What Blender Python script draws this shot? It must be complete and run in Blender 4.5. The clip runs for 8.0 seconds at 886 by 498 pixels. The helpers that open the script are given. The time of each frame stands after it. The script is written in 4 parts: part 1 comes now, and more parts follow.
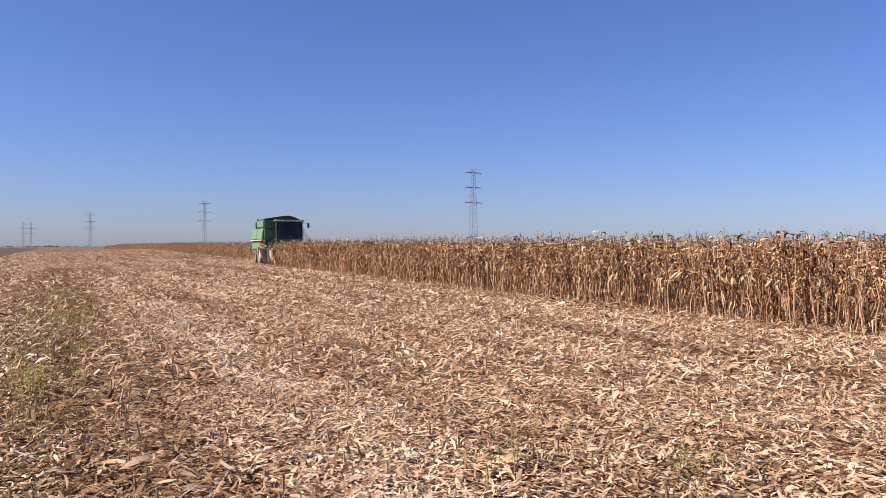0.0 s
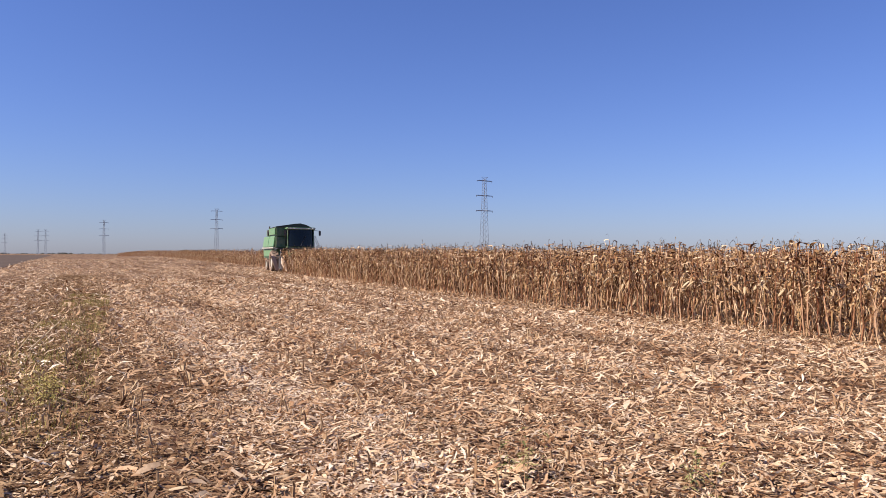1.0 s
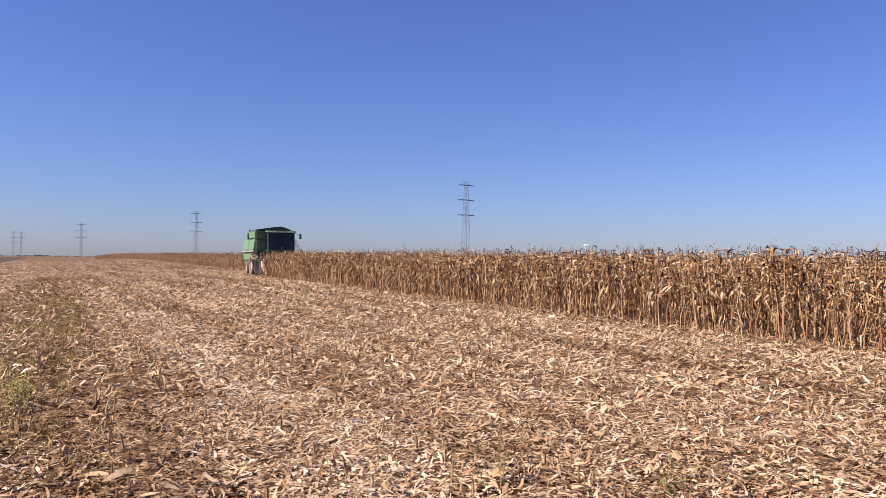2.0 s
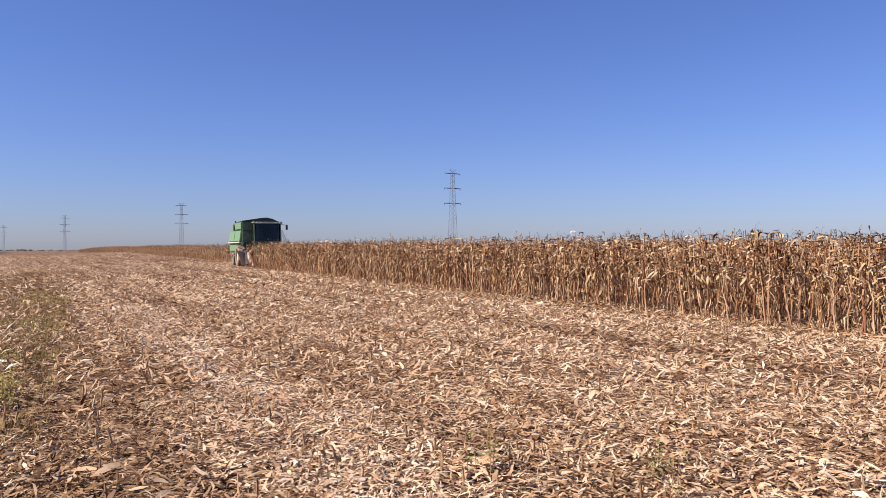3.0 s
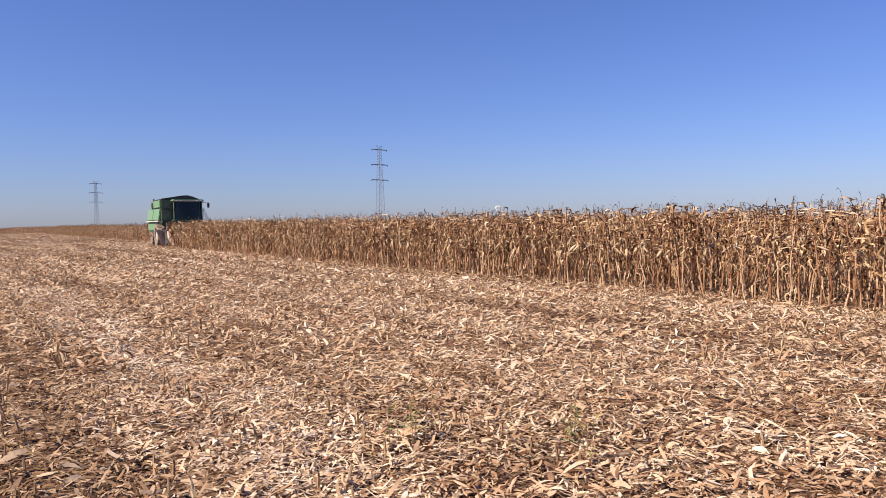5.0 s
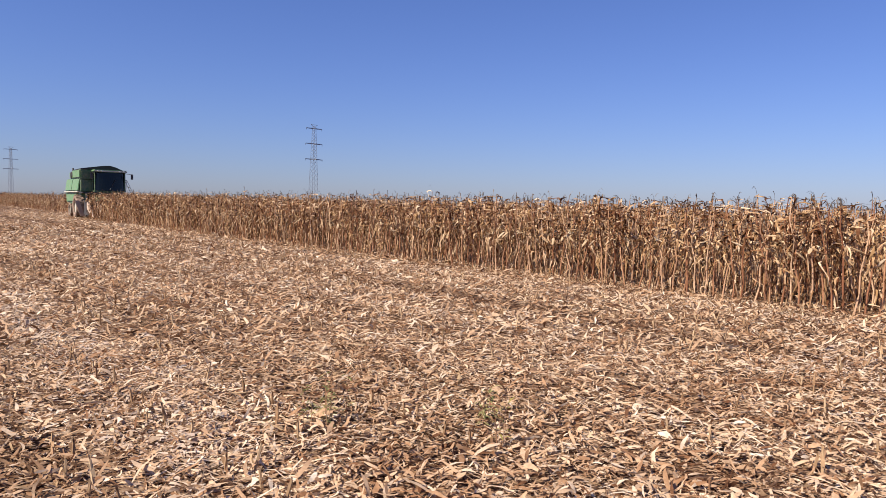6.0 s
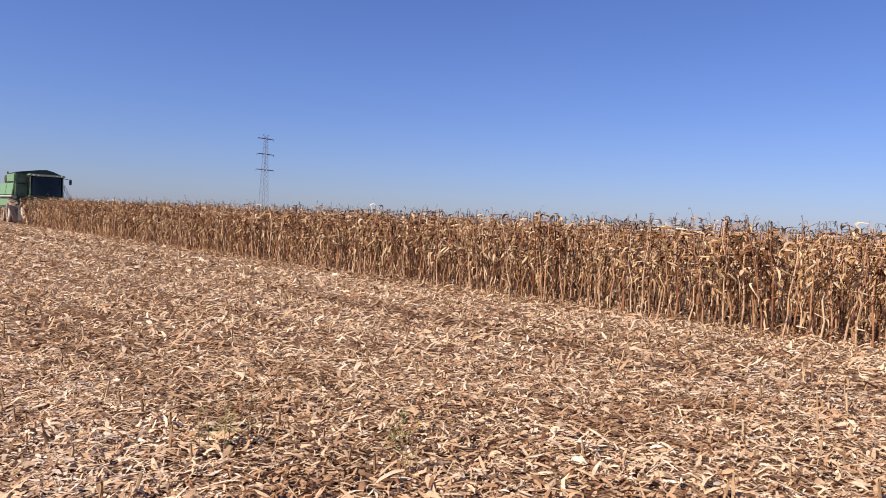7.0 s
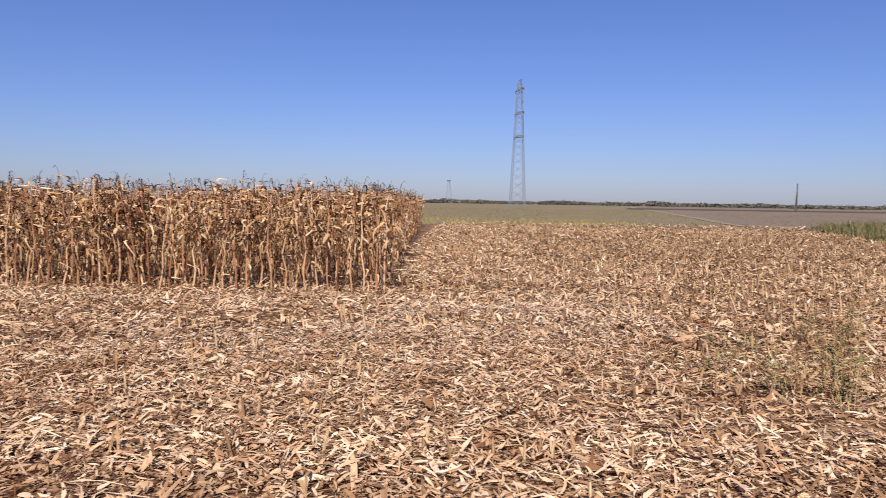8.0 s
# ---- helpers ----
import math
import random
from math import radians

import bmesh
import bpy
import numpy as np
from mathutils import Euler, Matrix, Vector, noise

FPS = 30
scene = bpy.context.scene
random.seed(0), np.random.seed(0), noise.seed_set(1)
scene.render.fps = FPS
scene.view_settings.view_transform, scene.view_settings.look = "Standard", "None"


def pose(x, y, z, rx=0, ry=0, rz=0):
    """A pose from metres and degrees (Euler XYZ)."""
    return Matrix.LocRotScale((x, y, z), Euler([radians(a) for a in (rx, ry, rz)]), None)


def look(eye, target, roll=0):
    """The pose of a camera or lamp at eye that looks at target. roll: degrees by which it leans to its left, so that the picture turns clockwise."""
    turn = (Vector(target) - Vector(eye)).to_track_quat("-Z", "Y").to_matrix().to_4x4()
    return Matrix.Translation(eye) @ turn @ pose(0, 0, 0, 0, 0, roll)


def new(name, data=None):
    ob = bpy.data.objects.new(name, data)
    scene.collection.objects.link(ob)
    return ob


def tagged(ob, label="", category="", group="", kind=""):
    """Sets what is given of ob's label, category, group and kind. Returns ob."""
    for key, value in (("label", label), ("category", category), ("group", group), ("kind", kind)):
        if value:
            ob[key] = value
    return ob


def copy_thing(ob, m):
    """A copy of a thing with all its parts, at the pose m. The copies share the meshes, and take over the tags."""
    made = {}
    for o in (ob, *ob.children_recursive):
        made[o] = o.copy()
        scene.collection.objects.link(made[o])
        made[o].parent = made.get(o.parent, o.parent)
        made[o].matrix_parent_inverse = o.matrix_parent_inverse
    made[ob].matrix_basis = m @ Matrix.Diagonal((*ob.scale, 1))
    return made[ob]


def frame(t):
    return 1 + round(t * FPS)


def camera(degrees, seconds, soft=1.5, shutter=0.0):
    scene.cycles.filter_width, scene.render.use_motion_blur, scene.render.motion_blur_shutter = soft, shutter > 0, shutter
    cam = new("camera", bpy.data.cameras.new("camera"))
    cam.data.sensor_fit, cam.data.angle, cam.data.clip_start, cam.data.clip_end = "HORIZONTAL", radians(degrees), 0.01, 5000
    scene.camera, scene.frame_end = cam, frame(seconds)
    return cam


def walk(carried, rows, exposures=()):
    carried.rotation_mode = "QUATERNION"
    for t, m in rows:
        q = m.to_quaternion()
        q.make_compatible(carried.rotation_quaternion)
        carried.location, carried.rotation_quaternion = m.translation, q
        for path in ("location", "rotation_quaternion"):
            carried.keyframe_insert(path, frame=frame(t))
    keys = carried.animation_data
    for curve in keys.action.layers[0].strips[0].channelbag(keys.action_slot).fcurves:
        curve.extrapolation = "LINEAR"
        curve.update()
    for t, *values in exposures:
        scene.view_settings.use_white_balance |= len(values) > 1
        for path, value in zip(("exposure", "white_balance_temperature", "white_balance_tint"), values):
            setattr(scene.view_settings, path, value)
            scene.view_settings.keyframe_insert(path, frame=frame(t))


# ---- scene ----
# ---------------------------------------------------------------- camera
cam = camera(62.9, 8.0, soft=0.5, shutter=0.06)
PATH = [
    (0.0, -0.213, 0.076, 1.665, -25.07, -0.13, 0.13),
    (0.5, -0.211, 0.071, 1.675, -25.07, -0.08, -0.17),
    (1.0, -0.215, 0.065, 1.670, -24.20, 0.50, 0.27),
    (1.5, -0.199, 0.064, 1.674, -24.71, 1.12, 0.60),
    (2.8, -0.169, 0.056, 1.657, -26.84, 0.03, -0.11),
    (3.0, -0.173, 0.070, 1.670, -26.67, -0.06, -0.27),
    (3.5, -0.175, 0.076, 1.663, -27.64, -0.64, -0.06),
    (4.0, -0.163, 0.066, 1.661, -29.18, -0.89, 0.08),
    (4.5, -0.151, 0.060, 1.653, -29.29, -0.69, 0.43),
    (5.0, -0.118, 0.034, 1.645, -32.32, -1.97, -0.90),
    (5.2, -0.124, 0.008, 1.639, -34.88, -1.59, -0.63),
    (6.3, 0.002, 0.001, 1.624, -38.16, -3.80, 1.18),
    (6.5, 0.042, -0.007, 1.604, -37.82, -4.33, -0.34),
    (7.0, 0.318, -0.003, 1.635, -41.42, -1.91, 2.76),
    (7.2, 0.261, -0.045, 1.637, -49.05, 0.03, 1.86),
    (7.3, 0.238, -0.074, 1.634, -53.33, 0.38, 1.76),
    (7.4, 0.206, -0.056, 1.630, -59.41, 0.40, 1.46),
    (7.5, 0.181, -0.041, 1.623, -65.12, 0.24, 1.23),
    (7.6, 0.175, -0.053, 1.624, -70.58, -0.86, 1.21),
    (7.7, 0.140, -0.068, 1.636, -74.72, -2.26, 1.21),
    (7.8, 0.133, -0.097, 1.646, -79.34, -2.74, 0.89),
    (7.9, 0.121, -0.113, 1.640, -83.74, -3.35, 1.00),
    (8.0, 0.133, -0.148, 1.652, -88.06, -3.75, 0.90),
]


def aim(x, y, z, yaw, pitch, roll):
    a, e = radians(yaw), radians(pitch)
    way = Vector((-math.sin(a) * math.cos(e), math.cos(a) * math.cos(e), math.sin(e)))
    return look((x, y, z), Vector((x, y, z)) + way * 10, roll)


walk(cam, [(t, aim(*p)) for t, *p in PATH], exposures=[(0.0, 0.87), (5.0, 0.87), (6.4, 0.74), (7.0, 0.78), (7.5, 0.74), (8.0, 0.64)])

# ---------------------------------------------------------------- sky and sun
SUN_EL, SUN_AZ = 46.0, 86.0          # degrees: height, and turn to the left of the rows' direction (+y)
world = bpy.data.worlds.new("sky")
scene.world = world
world.use_nodes = True
wn = world.node_tree
sky = wn.nodes.new("ShaderNodeTexSky")
sky.sky_type, sky.sun_disc = "NISHITA", False
sky.sun_elevation = radians(SUN_EL)
sky.sun_rotation = radians(-SUN_AZ)
sky.altitude, sky.air_density, sky.dust_density, sky.ozone_density = 0, 1.15, 0.32, 2.0
tint = wn.nodes.new("ShaderNodeMix")
tint.data_type, tint.blend_type = "RGBA", "MULTIPLY"
tint.inputs[0].default_value, tint.inputs[7].default_value = 1.0, (0.70, 0.83, 1.46, 1)
wn.links.new(sky.outputs[0], tint.inputs[6])
wn.links.new(tint.outputs[2], wn.nodes["Background"].inputs[0])
wn.nodes["Background"].inputs[1].default_value = 0.048
sun = new("sun", bpy.data.lights.new("sun", "SUN"))
sun.data.energy, sun.data.angle, sun.data.color = 5.0, radians(0.53), (1.0, 0.90, 0.77)
a, e = radians(SUN_AZ), radians(SUN_EL)
sun.matrix_world = look((-math.sin(a) * math.cos(e) * 50, math.cos(a) * math.cos(e) * 50, math.sin(e) * 50), (0, 0, 0))

# ---------------------------------------------------------------- materials


def material(name, rough=0.8, metal=0.0):
    m = bpy.data.materials.new(name)
    m.use_nodes = True
    b = m.node_tree.nodes["Principled BSDF"]
    b.inputs["Roughness"].default_value, b.inputs["Metallic"].default_value = rough, metal
    return m, m.node_tree, b


def node(nt, kind, **values):
    n = nt.nodes.new(kind)
    for key, v in values.items():
        n.inputs[key.replace("_", " ")].default_value = v
    return n


def ramp(nt, source, stops):
    r = nt.nodes.new("ShaderNodeValToRGB")
    while len(r.color_ramp.elements) < len(stops):
        r.color_ramp.elements.new(0.5)
    for el, (p, c) in zip(r.color_ramp.elements, stops):
        el.position, el.color = p, (*c, 1)
    nt.links.new(source, r.inputs[0])
    return r.outputs[0]


def world_noise(nt, scale, detail=4.0, stretch=(1, 1, 1), rough=0.55):
    g = nt.nodes.new("ShaderNodeNewGeometry")
    mp = nt.nodes.new("ShaderNodeMapping")
    mp.vector_type = "TEXTURE"
    mp.inputs["Rotation"].default_value = (0, 0, radians(1.8) if stretch[1] < 1 else 0)
    mp.inputs["Scale"].default_value = [1 / v for v in stretch]
    n = node(nt, "ShaderNodeTexNoise", Scale=scale, Detail=detail, Roughness=rough)
    nt.links.new(g.outputs["Position"], mp.inputs[0])
    nt.links.new(mp.outputs[0], n.inputs["Vector"])
    return n.outputs["Fac"]


def mixed(nt, fac, c1, c2, mode="MIX"):
    m = nt.nodes.new("ShaderNodeMix")
    m.data_type, m.blend_type = "RGBA", mode
    for s, v in ((0, fac), (6, c1), (7, c2)):
        if isinstance(v, (int, float)):
            m.inputs[s].default_value = v
        elif isinstance(v, tuple):
            m.inputs[s].default_value = (*v, 1)
        else:
            nt.links.new(v, m.inputs[s])
    return m.outputs[2]


def bumped(nt, b, height, strength=0.4, dist=0.02):
    n = node(nt, "ShaderNodeBump", Strength=strength, Distance=dist)
    nt.links.new(height, n.inputs["Height"])
    nt.links.new(n.outputs[0], b.inputs["Normal"])


def dry_plant(name, stops, grain=60.0, patch=None, through_light=0.12, rough=0.9):
    """Dry leaf or straw, each piece in its own shade, with streaks, blotches and a little light passing through."""
    m, nt, b = material(name, rough)
    b.inputs["Specular IOR Level"].default_value = 0.2
    g = nt.nodes.new("ShaderNodeNewGeometry")
    o = nt.nodes.new("ShaderNodeObjectInfo")
    s = nt.nodes.new("ShaderNodeMath")
    s.operation = "ADD"
    nt.links.new(g.outputs["Random Per Island"], s.inputs[0])
    nt.links.new(o.outputs["Random"], s.inputs[1])
    f = nt.nodes.new("ShaderNodeMath")
    f.operation = "FRACT"
    nt.links.new(s.outputs[0], f.inputs[0])
    c = ramp(nt, f.outputs[0], stops)
    fine = world_noise(nt, grain, 3.0)
    c = mixed(nt, 0.55, c, ramp(nt, fine, [(0.3, (0.5, 0.46, 0.42)), (0.7, (1.0, 1.0, 1.0))]), "MULTIPLY")
    if patch:
        c = mixed(nt, 0.8, c, patch(nt), "MULTIPLY")
    nt.links.new(c, b.inputs["Base Color"])
    bumped(nt, b, fine, 0.35, 0.004)
    if through_light:
        t = nt.nodes.new("ShaderNodeBsdfTranslucent")
        x = nt.nodes.new("ShaderNodeMixShader")
        x.inputs[0].default_value = through_light
        nt.links.new(c, t.inputs[0])
        nt.links.new(b.outputs[0], x.inputs[1])
        nt.links.new(t.outputs[0], x.inputs[2])
        nt.links.new(x.outputs[0], nt.nodes["Material Output"].inputs[0])
    return m


def swaths(nt):
    """Long paler and darker bands of chaff along the rows, broken by smaller patches."""
    wide = ramp(nt, world_noise(nt, 0.75, 3.0, (1.0, 0.035, 1.0)), [(0.34, (0.50, 0.41, 0.35)), (0.45, (0.86, 0.82, 0.78)), (0.55, (1.0, 1.0, 1.0))])
    fine = ramp(nt, world_noise(nt, 2.6, 3.0, (1.0, 0.05, 1.0)), [(0.34, (0.72, 0.66, 0.61)), (0.48, (1.0, 1.0, 1.0))])
    spots = ramp(nt, world_noise(nt, 1.0, 3.0), [(0.36, (0.72, 0.62, 0.54)), (0.49, (1.0, 1.0, 1.0))])
    return mixed(nt, 1.0, mixed(nt, 0.8, wide, fine, "MULTIPLY"), spots, "MULTIPLY")


# leaf browns and straws, spread wider to carry gap shade and highlights
M_LEAF = dry_plant("dry_corn_leaf", [(0.0, (0.070, 0.025, 0.011)), (0.27, (0.195, 0.086, 0.037)), (0.5, (0.36, 0.216, 0.100)), (0.76, (0.56, 0.365, 0.205)), (1.0, (0.70, 0.520, 0.345))], 45.0, None, 0.05)
M_STALK = dry_plant("dry_corn_stalk", [(0.0, (0.20, 0.074, 0.036)), (0.5, (0.44, 0.232, 0.130)), (1.0, (0.64, 0.435, 0.280))], 30.0, None, 0.0)
M_HUSK = dry_plant("dry_corn_husk", [(0.0, (0.468, 0.315, 0.178)), (0.6, (0.577, 0.427, 0.267)), (1.0, (0.655, 0.524, 0.370))], 55.0, None, 0.15)
M_TASSEL = dry_plant("dry_corn_tassel", [(0.0, (0.090, 0.064, 0.048)), (0.6, (0.170, 0.125, 0.090)), (1.0, (0.30, 0.235, 0.165))], 60.0)
M_RESIDUE = dry_plant("chopped_corn_straw", [(0.0, (0.170, 0.075, 0.036)), (0.15, (0.43, 0.255, 0.145)), (0.45, (0.650, 0.450, 0.290)), (0.8, (0.760, 0.580, 0.410)), (1.0, (0.840, 0.720, 0.580))], 40.0, swaths, 0.16)
M_CHAFF = dry_plant("pale_chaff", [(0.0, (0.428, 0.294, 0.204)), (0.45, (0.632, 0.475, 0.356)), (1.0, (0.775, 0.647, 0.532))], 40.0, None, 0.2)
M_OLD = dry_plant("weathered_straw", [(0.0, (0.085, 0.042, 0.022)), (0.5, (0.22, 0.125, 0.063)), (1.0, (0.43, 0.29, 0.165))], 40.0, None, 0.1)
M_STUMP = dry_plant("cut_stump", [(0.0, (0.24, 0.135, 0.072)), (0.5, (0.42, 0.275, 0.155)), (1.0, (0.60, 0.445, 0.28))], 40.0, None, 0.0)
M_YELLOW = dry_plant("yellow_weed", [(0.0, (0.22, 0.19, 0.05)), (0.5, (0.36, 0.29, 0.09)), (1.0, (0.46, 0.37, 0.16))], 30.0)
M_MEADOW_GRASS = dry_plant("fallow_grass", [(0.0, (0.10, 0.10, 0.035)), (0.5, (0.20, 0.175, 0.075)), (1.0, (0.34, 0.275, 0.155))], 8.0)
M_GREEN = dry_plant("weed_leaf", [(0.0, (0.13, 0.14, 0.045)), (0.5, (0.24, 0.225, 0.085)), (1.0, (0.42, 0.36, 0.17))], 30.0)
M_BANK = dry_plant("tall_weed_leaf", [(0.0, (0.085, 0.088, 0.034)), (0.5, (0.165, 0.152, 0.068)), (1.0, (0.34, 0.28, 0.15))], 30.0)


def soil_material(name, dark, mid, pale, patch=True, scale=14.0):
    m, nt, b = material(name, 0.95)
    b.inputs["Specular IOR Level"].default_value = 0.15
    n1 = world_noise(nt, scale, 8.0, (1, 1, 1), 0.7)
    n2 = world_noise(nt, 0.35, 4.0, (1.0, 0.2, 1.0))
    c = ramp(nt, n1, [(0.32, dark), (0.5, mid), (0.68, pale)])
    c = mixed(nt, 0.6, c, ramp(nt, n2, [(0.3, (0.66, 0.6, 0.56)), (0.7, (1, 1, 1))]), "MULTIPLY")
    if patch:
        c = mixed(nt, 0.8, c, swaths(nt), "MULTIPLY")
    nt.links.new(c, b.inputs["Base Color"])
    bumped(nt, b, n1, 0.8, 0.05)
    return m


def straw_covered(name):
    """Soil under a mat of trodden straw: fibres lying several ways, with dark soil in the gaps, deepened for the shade
    there.
    """
    m, nt, b = material(name, 0.95)
    b.inputs["Specular IOR Level"].default_value = 0.15
    soil = ramp(nt, world_noise(nt, 14.0, 8.0, (1, 1, 1), 0.7), [(0.32, (0.026, 0.010, 0.005)), (0.5, (0.075, 0.034, 0.017)), (0.68, (0.19, 0.105, 0.058))])
    one = world_noise(nt, 22.0, 3.0, (1.0, 0.30, 1.0))
    two = world_noise(nt, 19.0, 3.0, (0.28, 1.0, 1.0))
    shade = ramp(nt, world_noise(nt, 7.0, 4.0), [(0.3, (0.17, 0.100, 0.056)), (0.5, (0.31, 0.210, 0.130)), (0.7, (0.45, 0.335, 0.235))])
    top = nt.nodes.new("ShaderNodeMath")
    top.operation = "MAXIMUM"
    nt.links.new(one, top.inputs[0])
    nt.links.new(two, top.inputs[1])
    cover = ramp(nt, top.outputs[0], [(0.51, (0, 0, 0)), (0.60, (1, 1, 1))])
    c = mixed(nt, cover, soil, shade)
    c = mixed(nt, 0.85, c, swaths(nt), "MULTIPLY")
    nt.links.new(c, b.inputs["Base Color"])
    bumped(nt, b, top.outputs[0], 0.7, 0.05)
    return m


M_GROUND = straw_covered("straw_covered_soil")
M_PLOUGH = soil_material("ploughed_soil", (0.050, 0.034, 0.027), (0.085, 0.060, 0.046), (0.125, 0.090, 0.068), False, 3.0)
M_BARE = soil_material("bare_soil", (0.105, 0.085, 0.066), (0.165, 0.134, 0.106), (0.25, 0.20, 0.155), False, 1.5)
M_TRACK = soil_material("trodden_earth", (0.16, 0.13, 0.10), (0.235, 0.195, 0.15), (0.32, 0.265, 0.205), False, 4.0)
M_MEADOW = soil_material("dry_meadow", (0.115, 0.096, 0.056), (0.178, 0.148, 0.092), (0.26, 0.21, 0.135), False, 1.2)


def paint(name, colour, rough=0.45, dust=(0.42, 0.34, 0.25), amount=0.35, metal=0.0):
    m, nt, b = material(name, rough, metal)
    n = world_noise(nt, 2.2, 6.0)
    f = ramp(nt, n, [(0.35, (0, 0, 0)), (0.75, (amount, amount, amount))])
    nt.links.new(mixed(nt, f, colour, dust), b.inputs["Base Color"])
    bumped(nt, b, world_noise(nt, 30.0, 3.0), 0.08, 0.01)
    return m


# machine green, darkened to carry the shade on its front
M_PAINT = paint("green_paint", (0.040, 0.111, 0.046))
# the same green lightened: sunlight on the side is put into the colour
M_PALE = paint("sunlit_green_paint", (0.125, 0.250, 0.118), 0.5, (0.252, 0.231, 0.156), 0.4)
M_CREAM = paint("cream_paint", (0.496, 0.480, 0.400))
M_BLACK = paint("black_tarp", (0.018, 0.018, 0.02), 0.7, (0.10, 0.085, 0.07), 0.25)
M_RUBBER = paint("dusty_rubber", (0.09, 0.065, 0.05), 0.9, (0.42, 0.285, 0.205), 0.9)
M_DUSTY = paint("dusty_sheet", (0.400, 0.288, 0.216), 0.8, (0.440, 0.336, 0.248), 0.8)
M_DARK = paint("dark_metal", (0.03, 0.03, 0.032), 0.6, (0.16, 0.12, 0.09), 0.4)
# steel grey with the pale blue of distant haze mixed into its colour
M_STEEL = paint("hazy_galvanised_steel", (0.17, 0.20, 0.26), 0.6, (0.23, 0.24, 0.27), 0.4, 0.1)
M_POLE = paint("dark_wood_pole", (0.06, 0.055, 0.05), 0.9, (0.12, 0.10, 0.08), 0.4)
# foliage greyed and lightened: the horizon's haze is in its colour
M_TREE = dry_plant("hazy_far_foliage", [(0.0, (0.100, 0.100, 0.086)), (0.6, (0.120, 0.116, 0.098)), (1.0, (0.145, 0.135, 0.112))], 0.6, None, 0.0)
M_BARK = paint("bark", (0.09, 0.07, 0.055), 0.95)
M_GLASS, nt, b = material("tinted_cab_glass", 0.06)
b.inputs["Base Color"].default_value = (0.006, 0.009, 0.007, 1)
b.inputs["Transmission Weight"].default_value = 0.5
b.inputs["Specular IOR Level"].default_value = 0.18
M_LAMP, nt, b = material("lamp_glass", 0.15)
b.inputs["Base Color"].default_value = (0.7, 0.7, 0.66, 1)

# ---------------------------------------------------------------- helpers


def smooth(a, b, v):
    t = min(1.0, max(0.0, (v - a) / (b - a)))
    return t * t * (3 - 2 * t)


def rise(x, y):
    """The land's height: level near the camera, a low swell far up the rows."""
    up = 1.30 * min(1.0, max(0.0, (y - 22) / 330.0)) * (1 - smooth(420, 800, y))
    return up * smooth(-4, 13, x) * (1 - smooth(150, 500, x))


def mesh_object(name, verts, faces, mat, parent=None, label=""):
    me = bpy.data.meshes.new(name)
    me.from_pydata([tuple(v) for v in verts], [], [tuple(f) for f in faces])
    me.materials.append(mat)
    me.update()
    ob = new(name, me)
    if parent:
        ob.parent = parent
    if label:
        ob["label"] = label
    return ob


def part(name, bm, mat, parent, label=""):
    me = bpy.data.meshes.new(name)
    bmesh.ops.recalc_face_normals(bm, faces=bm.faces)
    bm.to_mesh(me)
    bm.free()
    me.materials.append(mat)
    ob = new(name, me)
    if parent:
        ob.parent = parent
    if label:
        ob["label"] = label
    return ob


def box(bm, x0, x1, y0, y1, z0, z1, bevel=0.0, taper=None):
    r = bmesh.ops.create_cube(bm, size=1.0)
    for v in r["verts"]:
        v.co = Vector(((x0 + x1) / 2 + v.co.x * (x1 - x0), (y0 + y1) / 2 + v.co.y * (y1 - y0), (z0 + z1) / 2 + v.co.z * (z1 - z0)))
        if taper:
            taper(v.co)
    if bevel:
        es = list({e for v in r["verts"] for e in v.link_edges})
        bmesh.ops.bevel(bm, geom=es, offset=bevel, segments=2, affect="EDGES")
    return bm


def bar(bm, p, q, r, sides=6, r2=None):
    p, q = Vector(p), Vector(q)
    d = q - p
    m = Matrix.Translation((p + q) / 2) @ d.to_track_quat("Z", "Y").to_matrix().to_4x4()
    bmesh.ops.create_cone(bm, cap_ends=True, segments=sides, radius1=r, radius2=r if r2 is None else r2, depth=d.length, matrix=m)
    return bm


def profile(bm, pts, x0, x1):
    """A solid with a side outline of (y, z) points, from x0 to x1."""
    a = [bm.verts.new((x0, y, z)) for y, z in pts]
    b = [bm.verts.new((x1, y, z)) for y, z in pts]
    bm.faces.new(a)
    bm.faces.new(b[::-1])
    for i in range(len(pts)):
        j = (i + 1) % len(pts)
        bm.faces.new((a[i], b[i], b[j], a[j]))
    return bm


def thing(name, x, y, z, turn, label, category, group="", kind=""):
    ob = new(name)
    ob.matrix_basis = pose(x, y, z, 0, 0, turn)
    return tagged(ob, label, category, group, kind)


rng = np.random.default_rng(7)


class Heap:
    """Gathers many small pieces into one mesh."""

    def __init__(self):
        self.v, self.f, self.n = [], [], 0

    def add(self, verts, faces):
        self.v.append(np.asarray(verts, float))
        self.f.append(np.asarray(faces) + self.n)
        self.n += len(verts)

    def build(self, name, mat, parent=None, label=""):
        verts = np.concatenate(self.v)
        faces = np.concatenate([f.reshape(-1, f.shape[-1]) for f in self.f])
        me = bpy.data.meshes.new(name)
        k = faces.shape[1]
        me.vertices.add(len(verts))
        me.vertices.foreach_set("co", verts.astype(np.float32).ravel())
        me.loops.add(faces.size)
        me.loops.foreach_set("vertex_index", faces.astype(np.int32).ravel())
        me.polygons.add(len(faces))
        me.polygons.foreach_set("loop_start", np.arange(0, faces.size, k, dtype=np.int32))
        me.materials.append(mat)
        me.update(calc_edges=True)
        ob = new(name, me)
        if parent:
            ob.parent = parent
        if label:
            ob["label"] = label
        return ob


